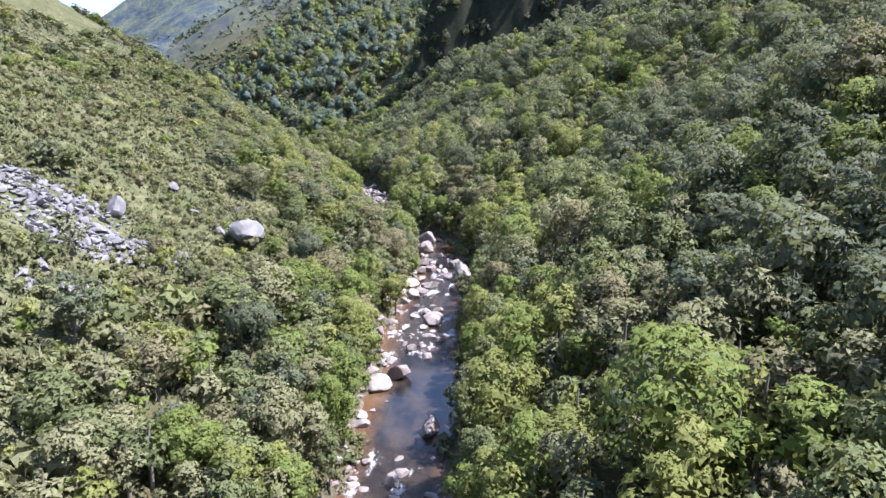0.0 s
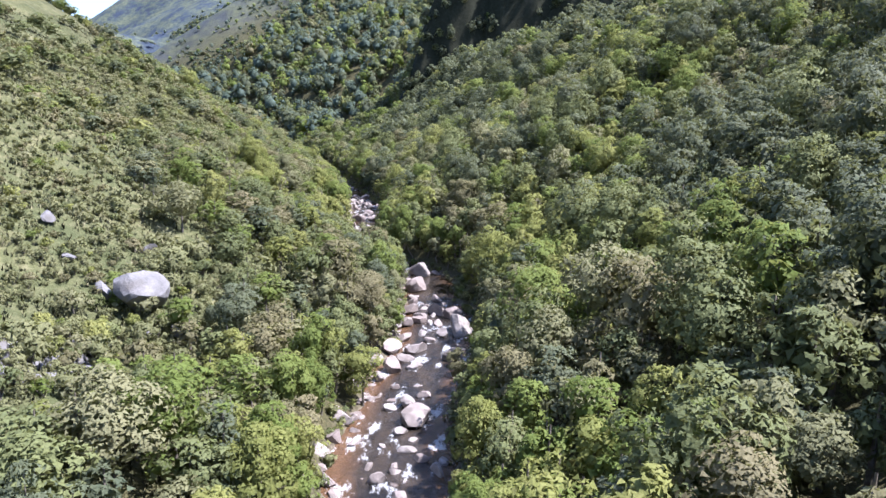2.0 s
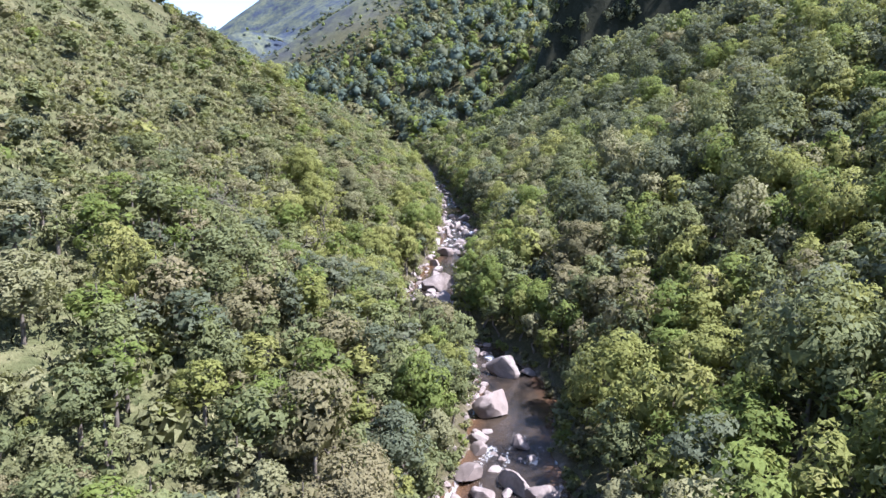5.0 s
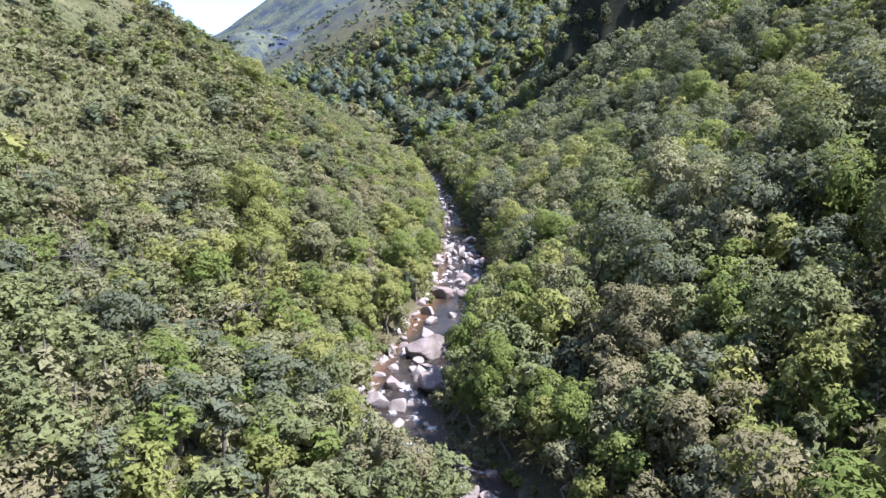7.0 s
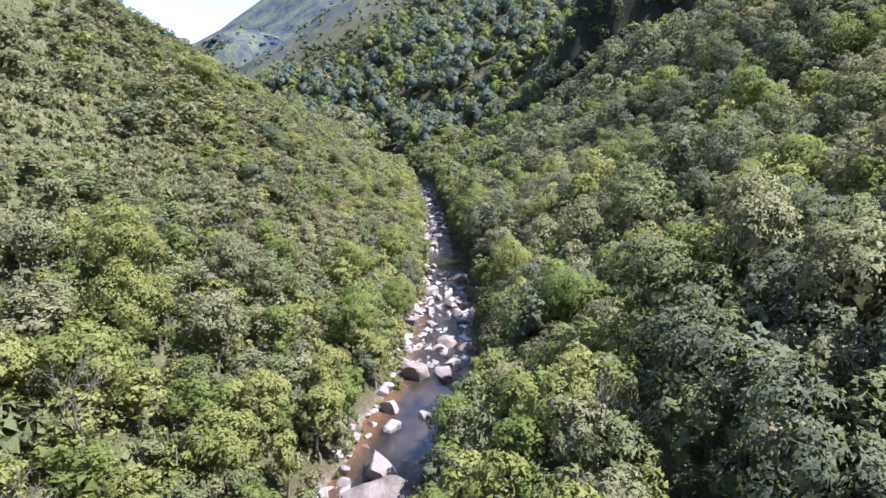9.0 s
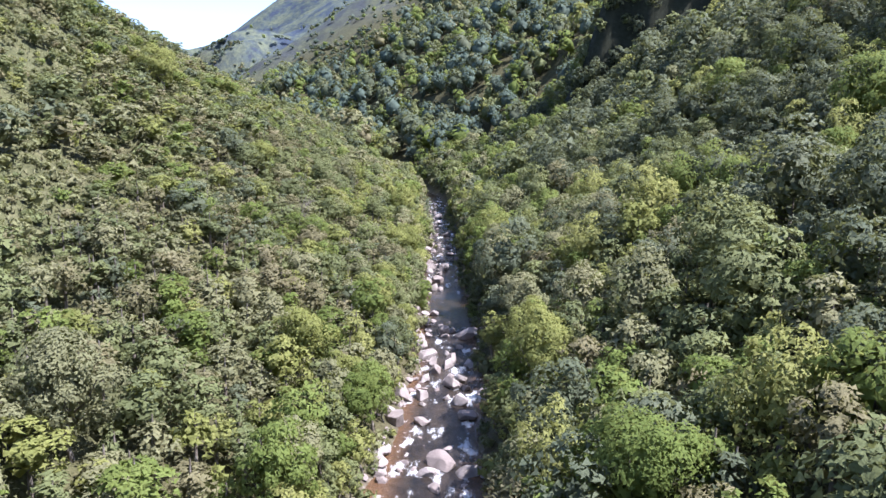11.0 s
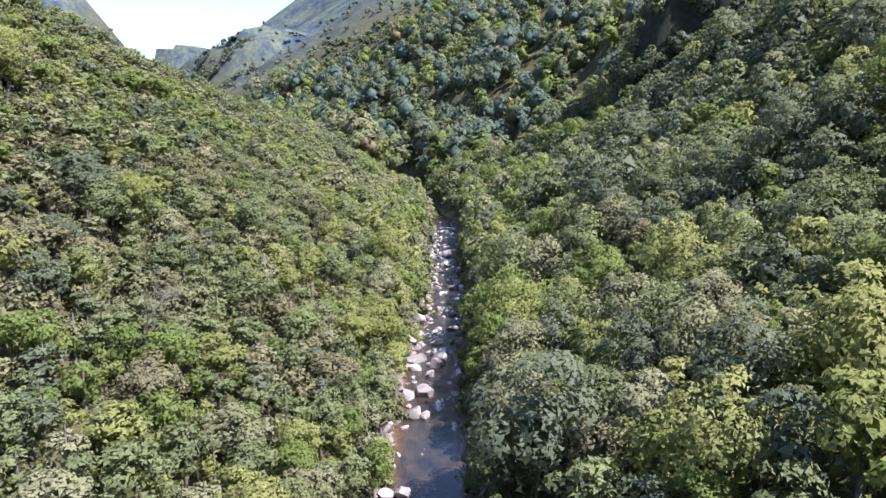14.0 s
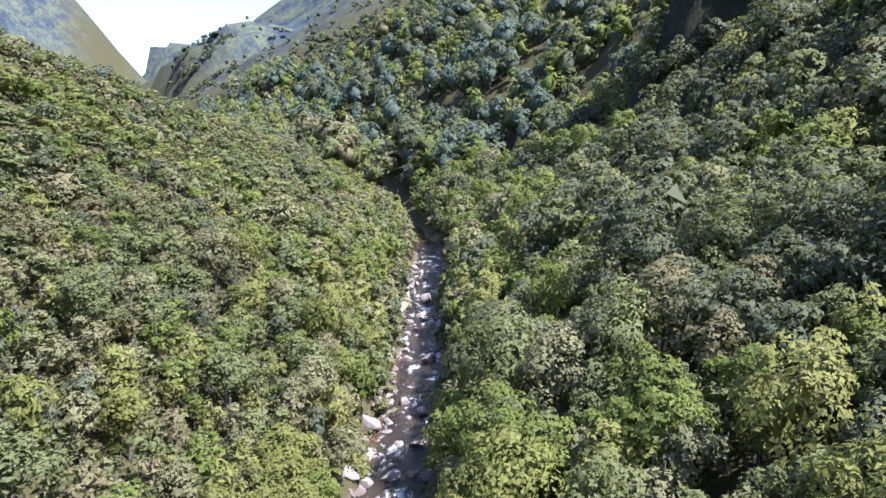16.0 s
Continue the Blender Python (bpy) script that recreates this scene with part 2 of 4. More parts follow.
def ripple(x, y, size, seed):
    """Smooth noise between -1 and 1 with bumps of about that size."""
    u, v = x / size, y / size
    iu, iv = np.floor(u), np.floor(v)
    fu, fv = u - iu, v - iv
    fu, fv = fu * fu * (3 - 2 * fu), fv * fv * (3 - 2 * fv)
    a, b = lattice(iu, iv, seed), lattice(iu + 1, iv, seed)
    c, d = lattice(iu, iv + 1, seed), lattice(iu + 1, iv + 1, seed)
    return 2 * ((a * (1 - fu) + b * fu) * (1 - fv) + (c * (1 - fu) + d * fu) * fv) - 1


def river_z(y):
    return 0.004 * (y - 67) + 0.02 * np.clip(y - 330, 0, 2000) + 11 * smooth(385, 470, y)


def half_width(y):
    """Half of the water's width along the stream."""
    return np.interp(y, [42, 78, 104, 122, 162, 186, 230, 280, 360], [3.5, 4.4, 4.4, 3.2, 3.7, 4.2, 3.5, 2.8, 2.6]) + 0.5 * np.sin(y * 0.37) + 0.25 * np.sin(y * 1.13)


def across(x, y):
    """Distance from the stream's middle (right of it is positive) and the stretch of the stream (its y) that is nearest."""
    x, y = np.asarray(x, float).ravel(), np.asarray(y, float).ravel()
    d, s = np.empty(len(x)), np.empty(len(x))
    for i in range(0, len(x), 4000):
        q = np.stack([x[i:i + 4000], y[i:i + 4000]], 1)
        gap = ((q[:, None, :] - RIVER[None]) ** 2).sum(2)
        k = gap.argmin(1)
        r = q - RIVER[k]
        w = RIVER_WAY[k]
        side = w[:, 1] * r[:, 0] - w[:, 0] * r[:, 1]
        d[i:i + 4000] = np.sqrt(gap[np.arange(len(k)), k]) * np.where(side >= 0, 1, -1)
        s[i:i + 4000] = RIVER[k, 1]
    return d, s


def height(x, y):
    """The ground's height: a valley that follows the stream, steeper on its left, a cliff and peaks beyond."""
    x, y = np.asarray(x, float).ravel(), np.asarray(y, float).ravel()
    d, s = across(x, y)
    hw = half_width(s)
    rz = river_z(s)
    e = np.abs(d) - hw
    bank = 0.9 * smooth(0, 2.2, e) - 0.8 * smooth(0.6, -1.5, e)
    far = smooth(345, 440, s)
    slope_r = 0.44 + 0.13 * far - 0.05 * smooth(560, 760, s)
    slope_l = 0.60 + 0.08 * smooth(225, 265, s)
    up_r = slope_r * np.clip(e - 1.0, 0, 1e4)
    up_r += (3.2 - 2.4 * smooth(215, 265, s)) * smooth(1, 30, e) * (1 - far)
    up_r += 0.22 * np.clip(e - 32, 0, 60) * (1 - smooth(205, 255, s))
    shoulder = smooth(205, 255, s) * (1 - far)
    up_r += (0.25 * np.clip(e - 30, 0, 34) + 0.30 * np.clip(e - 46, 0, 18) - 0.30 * np.clip(e - 66, 0, 400)) * shoulder
    up_r = np.where(up_r > 200, 200 + (up_r - 200) * 0.35, up_r)
    up_r = np.where(up_r > 420, 420, up_r) * (0.06 + 0.94 * smooth(2100, 1250, s))
    up_l = slope_l * np.clip(e - 1.0, 0, 1e4)
    cap = np.interp(y, [108, 195, 255, 284, 317, 358, 412, 980], [178, 123, 69, 54, 37, 22, 13.5, 12])
    cap = cap + 25 * smooth(-260, -600, x)
    up_l = np.where(up_l < 0.8 * cap, up_l, 0.8 * cap + 0.2 * cap * (1 - np.exp(-(up_l - 0.8 * cap) / (0.2 * cap))))
    z = rz + bank + np.where(d > 0, up_r, up_l)
    # the cliff that stands in its own shade above the bend
    foot = 372 - 0.10 * (x + 40) + 7 * ripple(x, y, 22, 5) + 3 * ripple(x, y, 8, 9)
    z += 52 * smooth(-58, -12, x - 0.8 * (y - 372) + 9 * ripple(x, y, 14, 6)) * smooth(0, 13, y - foot) * smooth(330, 240, x)
    # peaks at the valley's head
    def peak(px, py, top, rx, ry, flat=0.0):
        q = np.sqrt(((x - px) / rx) ** 2 + ((y - py) / ry) ** 2)
        return top * np.clip((1 - q) / (1 - flat), 0, 1) - 10 * (q > 1)
    z = np.maximum(z, peak(-1150, 960, 420, 387, 387, 0.25))
    turn_x, turn_y = 0.865 * (x + 275) + 0.502 * (y - 1223), 0.865 * (y - 1223) - 0.502 * (x + 275)
    open_hill = 367 * (1 - np.hypot(turn_x / 628, turn_y / 300))
    z = np.maximum(z, open_hill)
    z = np.maximum(z, peak(-1625, 2395, 250, 340, 340, 0.8))
    rough = smooth(3, 14, e)
    z += rough * (1.0 * ripple(x, y, 17, 1) + 0.45 * ripple(x, y, 6, 2) + 0.2 * ripple(x, y, 2.3, 3))
    wide = smooth(150, 700, np.hypot(x + 20, y - 150))
    fold = smooth(330, 400, s) * smooth(14, 40, e) * (d > 0)
    z += fold * (7.0 * ripple(x, y, 46, 12) + 3.5 * ripple(x, y, 19, 13))
    ledge = e + 6 * ripple(x, y, 30, 14)
    z += (d > 0) * smooth(335, 385, s) * 4 * (smooth(27, 31, ledge) + smooth(66, 71, ledge))
    # the shaded cliff and the outcrops of the open hill at the valley's head
    z += (d > 0) * 24 * smooth(38, 46, e + 6 * ripple(x, y, 30, 14)) * smooth(575, 605, s) * smooth(740, 690, s) * smooth(170, 80, e)
    crag = ripple(x, y, 48, 15)
    z += (d > 0) * wide * smooth(540, 600, y) * smooth(50, 90, e) * 4 * smooth(0.05, 0.45, crag)
    z += wide * (14 * ripple(x, y, 140, 7) + 8 * ripple(x, y, 60, 8)) * smooth(20, 120, e)
    return z


def ground(x, y):
    return float(height([x], [y])[0])


# ---- mesh helpers ----
def mesh_of(name, verts, faces, mats, index=None, soft=False, **fields):
    """A mesh out of arrays: corners (n x 3), faces (n x 3 or n x 4), a material per face and a float per corner for each field."""
    verts, faces = np.asarray(verts, np.float32), np.asarray(faces, np.int32)
    verts, way = np.ascontiguousarray(verts[:, :3]), verts[:, 3:]
    if way.shape[1]:
        soft = True
    me = bpy.data.meshes.new(name)
    k = faces.shape[1]
    me.vertices.add(len(verts))
    me.vertices.foreach_set("co", verts.ravel())
    me.loops.add(faces.size)
    me.loops.foreach_set("vertex_index", faces.ravel())
    me.polygons.add(len(faces))
    me.polygons.foreach_set("loop_start", np.arange(0, faces.size, k, dtype=np.int32))
    me.polygons.foreach_set("use_smooth", np.broadcast_to(soft, len(faces)).astype(bool))
    for m in mats:
        me.materials.append(m)
    if index is not None:
        me.polygons.foreach_set("material_index", np.asarray(index, np.int32))
    for key, v in fields.items():
        me.attributes.new(key, "FLOAT", "POINT").data.foreach_set("value", np.asarray(v, np.float32))
    me.update(calc_edges=True)
    if way.shape[1]:   # leaves take the light of the clump that they sit on
        me.attributes.new("custom_normal", "FLOAT_VECTOR", "POINT").data.foreach_set("vector", np.ascontiguousarray(way).ravel())
    return me


rng = np.random.default_rng(11)


def unit(v):
    return v / np.maximum(np.linalg.norm(v, axis=-1, keepdims=True), 1e-9)


def sprays(centre, normal, size, gen):
    """Leaf sprays: pointed three-cornered blades lying about square to their normals."""
    k = len(centre)
    side = unit(np.cross(normal, gen.normal(size=(k, 3))))
    ahead = np.cross(normal, side)
    s = size[:, None]
    wide = s * gen.uniform(0.38, 0.62, (k, 1))
    droop = normal * s * gen.uniform(-0.30, 0.10, (k, 1))
    v = np.empty((k, 3, 3))
    v[:, 0] = centre - ahead * s * 0.45 - side * wide * gen.uniform(0.4, 1.0, (k, 1))
    v[:, 1] = centre - ahead * s * 0.30 + side * wide * gen.uniform(0.6, 1.1, (k, 1)) + droop * 0.5
    v[:, 2] = centre + ahead * s * 0.60 + side * wide * gen.uniform(-0.5, 0.5, (k, 1)) + droop
    return v.reshape(-1, 3), np.arange(3 * k).reshape(-1, 3)


def ball(level):
    bm = bmesh.new()
    bmesh.ops.create_icosphere(bm, subdivisions=level, radius=1.0)
    v = np.array([q.co[:] for q in bm.verts])
    f = np.array([[q.index for q in t.verts] for t in bm.faces])
    bm.free()
    return v, f


BALLS = {1: ball(1), 2: ball(2)}


def crown_shape(gen, radius, height, base, lobes, count, size, flat=0.85, level=1, core=0.22):
    """A crown of leafy lobes round the limbs' ends, with gaps between them: a lumpy mass of twigs within, loose
    sprays of leaves over it. Returns corners, faces, which faces are rounded, and the lobes' middles."""
    mids, rads = [], []
    half = (height - base) / 2
    for i in range(lobes):
        n = unit(gen.normal(size=3) + np.array([0, 0, 0.6]))
        if i == 0:
            n = np.array([0.05, 0.0, 1.0])
        q = gen.uniform(0.58, 0.84)
        mids.append((n[0] * radius * q, n[1] * radius * q, base + half * (1 + n[2] * q * gen.uniform(0.85, 1.08))))
        rads.append(radius * gen.uniform(0.21, 0.40) * (1.0 if lobes > 12 else 1.5))
    mids, rads = np.array(mids), np.array(rads)
    v, f = BALLS[level]
    w = v * (1 + gen.normal(size=(len(v), 1)) * 0.30) * np.array([radius * core, radius * core, half * core]) + np.array([0, 0, base + half])
    pick = gen.choice(lobes, count, p=rads**2 / (rads**2).sum())
    out = unit((mids[pick] - np.array([0, 0, base + half])) / np.array([radius, radius, half]))
    n = unit(gen.normal(size=(count, 3)) * 0.8 + 0.9 * out + np.array([0, 0, 0.25]))
    reach = gen.uniform(0.75, 1.15, count) * rads[pick]
    c = mids[pick] + n * reach[:, None] * np.array([1, 1, flat])
    stray = gen.random(count) < 0.13
    u = unit(gen.normal(size=(count, 3)) + np.array([0, 0, 0.5]))
    c[stray] = (u * np.array([radius, radius, half]) * gen.uniform(0.35, 0.95, (count, 1)) + np.array([0, 0, base + half]))[stray]
    n[stray] = u[stray]
    face = unit(n + gen.normal(size=(count, 3)) * 0.45 + np.array([0, 0, 0.25]))
    sv, sf = sprays(c, face, size * gen.uniform(0.6, 1.4, count), gen)
    soft = np.ones(len(f) + len(sf), bool)
    clump = unit(0.85 * n + 0.12 * face + 0.35 * out + np.array([0, 0, 0.25]) + gen.normal(size=(count, 3)) * 0.06)
    w = np.concatenate([w, unit(v)], 1)
    sv = np.concatenate([sv, np.repeat(clump, 3, 0)], 1)
    if core < 0.35:   # near crowns have a heart of large leaf clumps in place of a mass of twigs
        inner = max(10, count // 9)
        u = unit(gen.normal(size=(inner, 3)))
        c = u * np.array([radius, radius, half]) * gen.uniform(0.15, 0.62, (inner, 1)) + np.array([0, 0, base + half])
        w, f = sprays(c, unit(u + gen.normal(size=(inner, 3)) * 0.3), size * gen.uniform(1.8, 3.0, inner), gen)
        w = np.concatenate([w, np.repeat(u, 3, 0)], 1)
        soft = np.ones(len(f) + len(sf), bool)
    v, f = join([(w, f), (sv, sf)])
    return v, f, soft, mids


def limb_ways(v, sides):
    """Limb corners with the directions that they face."""
    ring = v.reshape(-1, sides, 3)
    return np.concatenate([v, unit(ring - ring.mean(1, keepdims=True)).reshape(-1, 3)], 1)


def tube(path, radii, sides=6):
    """A tapered round limb along a path of points."""
    path, out, faces = np.asarray(path, float), [], []
    for i, (p, r) in enumerate(zip(path, radii)):
        t = unit(path[min(i + 1, len(path) - 1)] - path[max(i - 1, 0)])
        u = unit(np.cross(t, [0.31, 0.95, 0.07]))
        w = np.cross(t, u)
        for k in range(sides):
            a = 2 * math.pi * k / sides
            out.append(p + r * (math.cos(a) * u + math.sin(a) * w))
    for i in range(len(path) - 1):
        for k in range(sides):
            a, b = i * sides + k, i * sides + (k + 1) % sides
            faces += [(a, b, b + sides), (a, b + sides, a + sides)]
    return np.array(out), np.array(faces)


def join(pieces):
    vs, fs, k = [], [], 0
    for v, f in pieces:
        vs.append(v)
        fs.append(np.asarray(f) + k)
        k += len(v)
    return np.concatenate(vs), np.concatenate(fs)


def trunk_shape(gen, height, mids, thick):
    """A leaning trunk that forks into limbs towards the leafy lobes."""
    lean = gen.normal(size=2) * 0.05 * height
    fork = height * gen.uniform(0.32, 0.48)
    top = np.array([lean[0], lean[1], fork])
    bend = gen.normal(size=2) * 0.05 * height
    parts = [tube([(0, 0, -0.6), (0.02, 0, 0.15), (lean[0] * 0.4 + bend[0], lean[1] * 0.4 + bend[1], fork * 0.55), top], [thick * 1.5, thick * 1.1, thick * 0.85, thick * 0.7])]
    for m in mids[:6]:
        knee = top * 0.45 + m * 0.55 + np.array([*(gen.normal(size=2) * 0.15), -0.1 * height * gen.uniform(0.2, 1)])
        parts.append(tube([top - (0, 0, 0.1), knee, m + (0, 0, 0.1)], [thick * 0.5, thick * 0.3, thick * 0.1], 5))
    return join(parts)


# ---- ground ----
def spread(lo, hi, step, far_lo, far_hi, grow=1.09):
    """Grid lines: even between lo and hi, ever wider beyond."""
    mid = list(np.arange(lo, hi + 0.01, step))
    for edge, sign, out in ((hi, 1, []), (lo, -1, [])):
        s, v = step, edge
        while (far_hi - v) * sign > 0 if sign > 0 else v > far_lo:
            s = min(s * grow, 75.0)
            v += sign * s
            out.append(v)
        mid = mid + out if sign > 0 else out[::-1] + mid
    return np.array(mid)


GX, GY = spread(-105, 45, 1.3, -4600, 4000, 1.045), spread(22, 385, 1.3, -3500, 4600, 1.04)


def build_ground():
    xx, yy = np.meshgrid(GX, GY)
    x, y = xx.ravel(), yy.ravel()
    z = height(x, y)
    d, s = across(x, y)
    nx, ny = len(GX), len(GY)
    i = np.arange(ny - 1)[:, None] * nx + np.arange(nx - 1)[None]
    i = i.ravel()
    f = np.stack([i, i + 1, i + nx + 1, i + nx], 1)
    e = np.abs(d) - half_width(s)
    open_slope = smooth(12, 19, -d) * smooth(140, 105, y + 0.6 * (d + 30))
    open_slope = np.maximum(open_slope, 0.75 * smooth(34, 52, -d) * smooth(285, 225, y))
    open_slope = np.maximum(open_slope, 0.8 * smooth(12, 22, -d) * smooth(235, 185, y))
    far_grass = smooth(420, 640, np.hypot(x, y - 150)) * smooth(30, 70, e) * 0.9
    grass = np.clip(np.maximum(open_slope, far_grass) + 0.25 * ripple(x, y, 9, 21) * (open_slope > 0.05), 0, 1)
    # The last field is 1 near by, where cliffs get shade in their colour.
    me = mesh_of("ground", np.stack([x, y, z], 1), f, [GROUND], soft=True, grass=grass, bed=smooth(0.9, -0.3, e), wild=smooth(250, 420, y), near_shade=smooth(540, 420, np.hypot(x, y - 150)))
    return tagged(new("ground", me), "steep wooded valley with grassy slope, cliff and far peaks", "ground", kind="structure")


build_ground()


# ---- stream ----
RAPIDS = [(36, 47), (66, 118), (130, 166), (184, 232), (246, 360)]


def build_water():
    rows = [k for k in range(len(RIVER)) if -20 < RIVER[k, 1] < 430]
    across_steps = np.linspace(-1, 1, 15)
    v, al, ac, ra = [], [], [], []
    run = 0.0
    for q, k in enumerate(rows):
        c, w = RIVER[k], RIVER_WAY[k]
        run += np.linalg.norm(c - RIVER[rows[q - 1]]) if q else 0
        side = np.array([w[1], -w[0]])
        rapid = max([float(smooth(a - 4, a + 3, c[1]) * smooth(b + 4, b - 3, c[1])) for a, b in RAPIDS])
        hw = half_width(c[1]) + 0.9
        for u in across_steps:
            p = c + side * hw * u
            bob = 0.10 * rapid * float(ripple(np.array([p[0]]), np.array([p[1]]), 1.3, 31)[0])
            v.append((p[0], p[1], river_z(c[1]) - 0.05 + bob))
            al.append(run), ac.append(hw * u), ra.append(rapid)
    m = len(across_steps)
    i = (np.arange(len(rows) - 1)[:, None] * m + np.arange(m - 1)[None]).ravel()
    f = np.stack([i, i + 1, i + m + 1, i + m], 1)
    me = mesh_of("water", v, f, [WATER], soft=True, along=al, across=ac, rapid=ra)
    ob = tagged(new("water", me), "clear brown mountain stream with white rapids", "stream", kind="structure")
    ob.visible_shadow = False
    return ob


build_water()


def rock_mesh(gen, name, mat, level=3, cuts=5, squash=0.7, blocky=1.0):
    """A worn boulder: a rounded body with some flat, broken faces."""
    bm = bmesh.new()
    bmesh.ops.create_icosphere(bm, subdivisions=level, radius=1.0)
    off = Vector(gen.uniform(-50, 50, 3))
    planes = [(Vector(unit(gen.normal(size=3) + np.array([0, 0, 0.2]))), gen.uniform(0.55, 0.85) / blocky) for _ in range(cuts)]
    stretch = Vector((gen.uniform(0.8, 1.25), gen.uniform(0.75, 1.1), squash * gen.uniform(0.8, 1.15)))
    for vert in bm.verts:
        c = vert.co.copy()
        c *= 1 + 0.22 * noise.noise(c * 1.1 + off) + 0.08 * noise.noise(c * 2.7 + off)
        for nrm, dist in planes:
            over = c.dot(nrm) - dist
            if over > 0:
                c -= nrm * over * 0.95
        c *= 1 + 0.03 * noise.noise(c * 6 + off)
        vert.co = Vector((c.x * stretch.x, c.y * stretch.y, c.z * stretch.z))
    for f in bm.faces:
        f.smooth = True
    me = bpy.data.meshes.new(name)
    bm.to_mesh(me)
    bm.free()
    me.set_sharp_from_angle(angle=radians(24))
    me.materials.append(mat)
    return me


gen_rock = np.random.default_rng(5)
BOULDER_MESH = [rock_mesh(gen_rock, "boulder", ROCK, 4, 11, 0.86, 1.32) for _ in range(9)]
STONE_MESH = [rock_mesh(gen_rock, "stone", ROCK, 3, 9, 0.62, 1.32) for _ in range(7)]
SLAB_MESH = [rock_mesh(gen_rock, "slab", SCREE, 2, 7, 0.5, 1.35) for _ in range(8)]

BOULDERS_LOWER = [(-4.2, 50.3, 1.04), (-9.4, 54.5, 0.36), (-8.4, 56.4, 0.28), (-8.3, 62.0, 1.26), (-5.8, 67.5, 0.6), (-7.6, 69.4, 0.73), (-3.4, 71.2, 0.69), (-4.7, 72.6, 0.58), (-5.9, 78.7, 1.2), (-11.0, 79.0, 0.44), (-6.5, 79.9, 0.49), (-10.2, 83.2, 0.47), (-9.0, 90.1, 1.08), (-6.9, 91.2, 0.73), (-3.1, 93.5, 1.19), (-7.6, 95.7, 1.04), (-9.1, 99.4, 0.89), (-10.1, 100.7, 0.55), (-2.8, 102.5, 1.87), (-6.7, 105.9, 0.49), (-7.8, 106.2, 0.84), (-2.6, 106.8, 0.62), (-7.9, 108.0, 0.78), (-3.8, 108.2, 1.29), (-6.4, 110.1, 1.23)]
BOULDERS_MIDDLE = [(-10.0, 115.9, 0.96), (-9.9, 122.1, 1.53), (-10.6, 130.4, 1.62), (-22.1, 152.4, 1.73), (-24.1, 154.9, 1.06), (-25.3, 156.2, 0.61), (-27.6, 156.4, 0.56), (-29.2, 160.7, 0.96), (-25.6, 160.8, 1.96), (-26.1, 164.9, 1.54), (-28.0, 173.0, 0.73), (-26.0, 175.7, 0.63), (-29.7, 176.2, 1.06), (-31.4, 179.1, 0.8)]
BOULDERS_POOL = [(-30.3, 185.0, 1.63), (-29.0, 189.1, 0.51), (-32.7, 191.5, 0.57), (-28.9, 195.2, 1.02), (-33.1, 201.9, 0.79), (-29.2, 204.3, 0.72), (-31.1, 206.9, 0.82), (-35.1, 207.5, 0.92), (-36.1, 212.0, 0.67), (-32.3, 212.7, 0.75), (-33.7, 212.9, 0.67), (-35.7, 214.3, 0.89), (-34.8, 216.4, 0.9), (-32.6, 216.9, 0.81), (-38.2, 218.2, 0.84), (-36.0, 219.5, 0.5), (-39.7, 221.1, 1.04), (-35.4, 222.5, 0.52), (-40.1, 225.5, 0.55), (-35.5, 226.7, 1.18), (-38.9, 227.5, 0.95), (-37.9, 228.1, 0.7), (-42.5, 234.8, 0.81), (-45.5, 239.3, 0.35)]
BOULDERS_UPPER = [(-45.2, 240.4, 0.36), (-46.8, 241.0, 0.46), (-49.1, 251.7, 0.99), (-47.4, 253.2, 1.08), (-51.4, 259.4, 0.66), (-49.2, 261.3, 1.03), (-52.4, 261.7, 1.02), (-53.4, 263.3, 0.76), (-50.1, 263.7, 0.75), (-53.6, 265.4, 0.58), (-53.6, 267.2, 0.69), (-49.2, 269.6, 0.69), (-50.4, 270.0, 0.58), (-54.0, 274.6, 0.44), (-55.1, 279.9, 0.41), (-56.8, 286.8, 0.51), (-55.9, 287.1, 0.45), (-62.7, 290.3, 0.68), (-61.6, 291.5, 0.55), (-61.5, 295.1, 0.68), (-64.6, 296.6, 0.51), (-60.1, 297.0, 0.43), (-59.8, 299.2, 0.44), (-63.8, 300.3, 0.53), (-67.2, 309.6, 0.58), (-66.7, 312.9, 0.77), (-69.7, 318.2, 0.54)]


def put_rock(name, mesh, x, y, r, gen, label, group, sink=0.35, tilt=0.25):
    z = max(ground(x, y), float(river_z(y)) - 0.30)
    ob = new(name, mesh)
    ob.location = (x, y, z + r * (0.6 - sink))
    ob.rotation_euler = (gen.normal() * tilt, gen.normal() * tilt, gen.uniform(0, 6.28))
    ob.scale = (r, r, r)
    return tagged(ob, label, "rock", group)


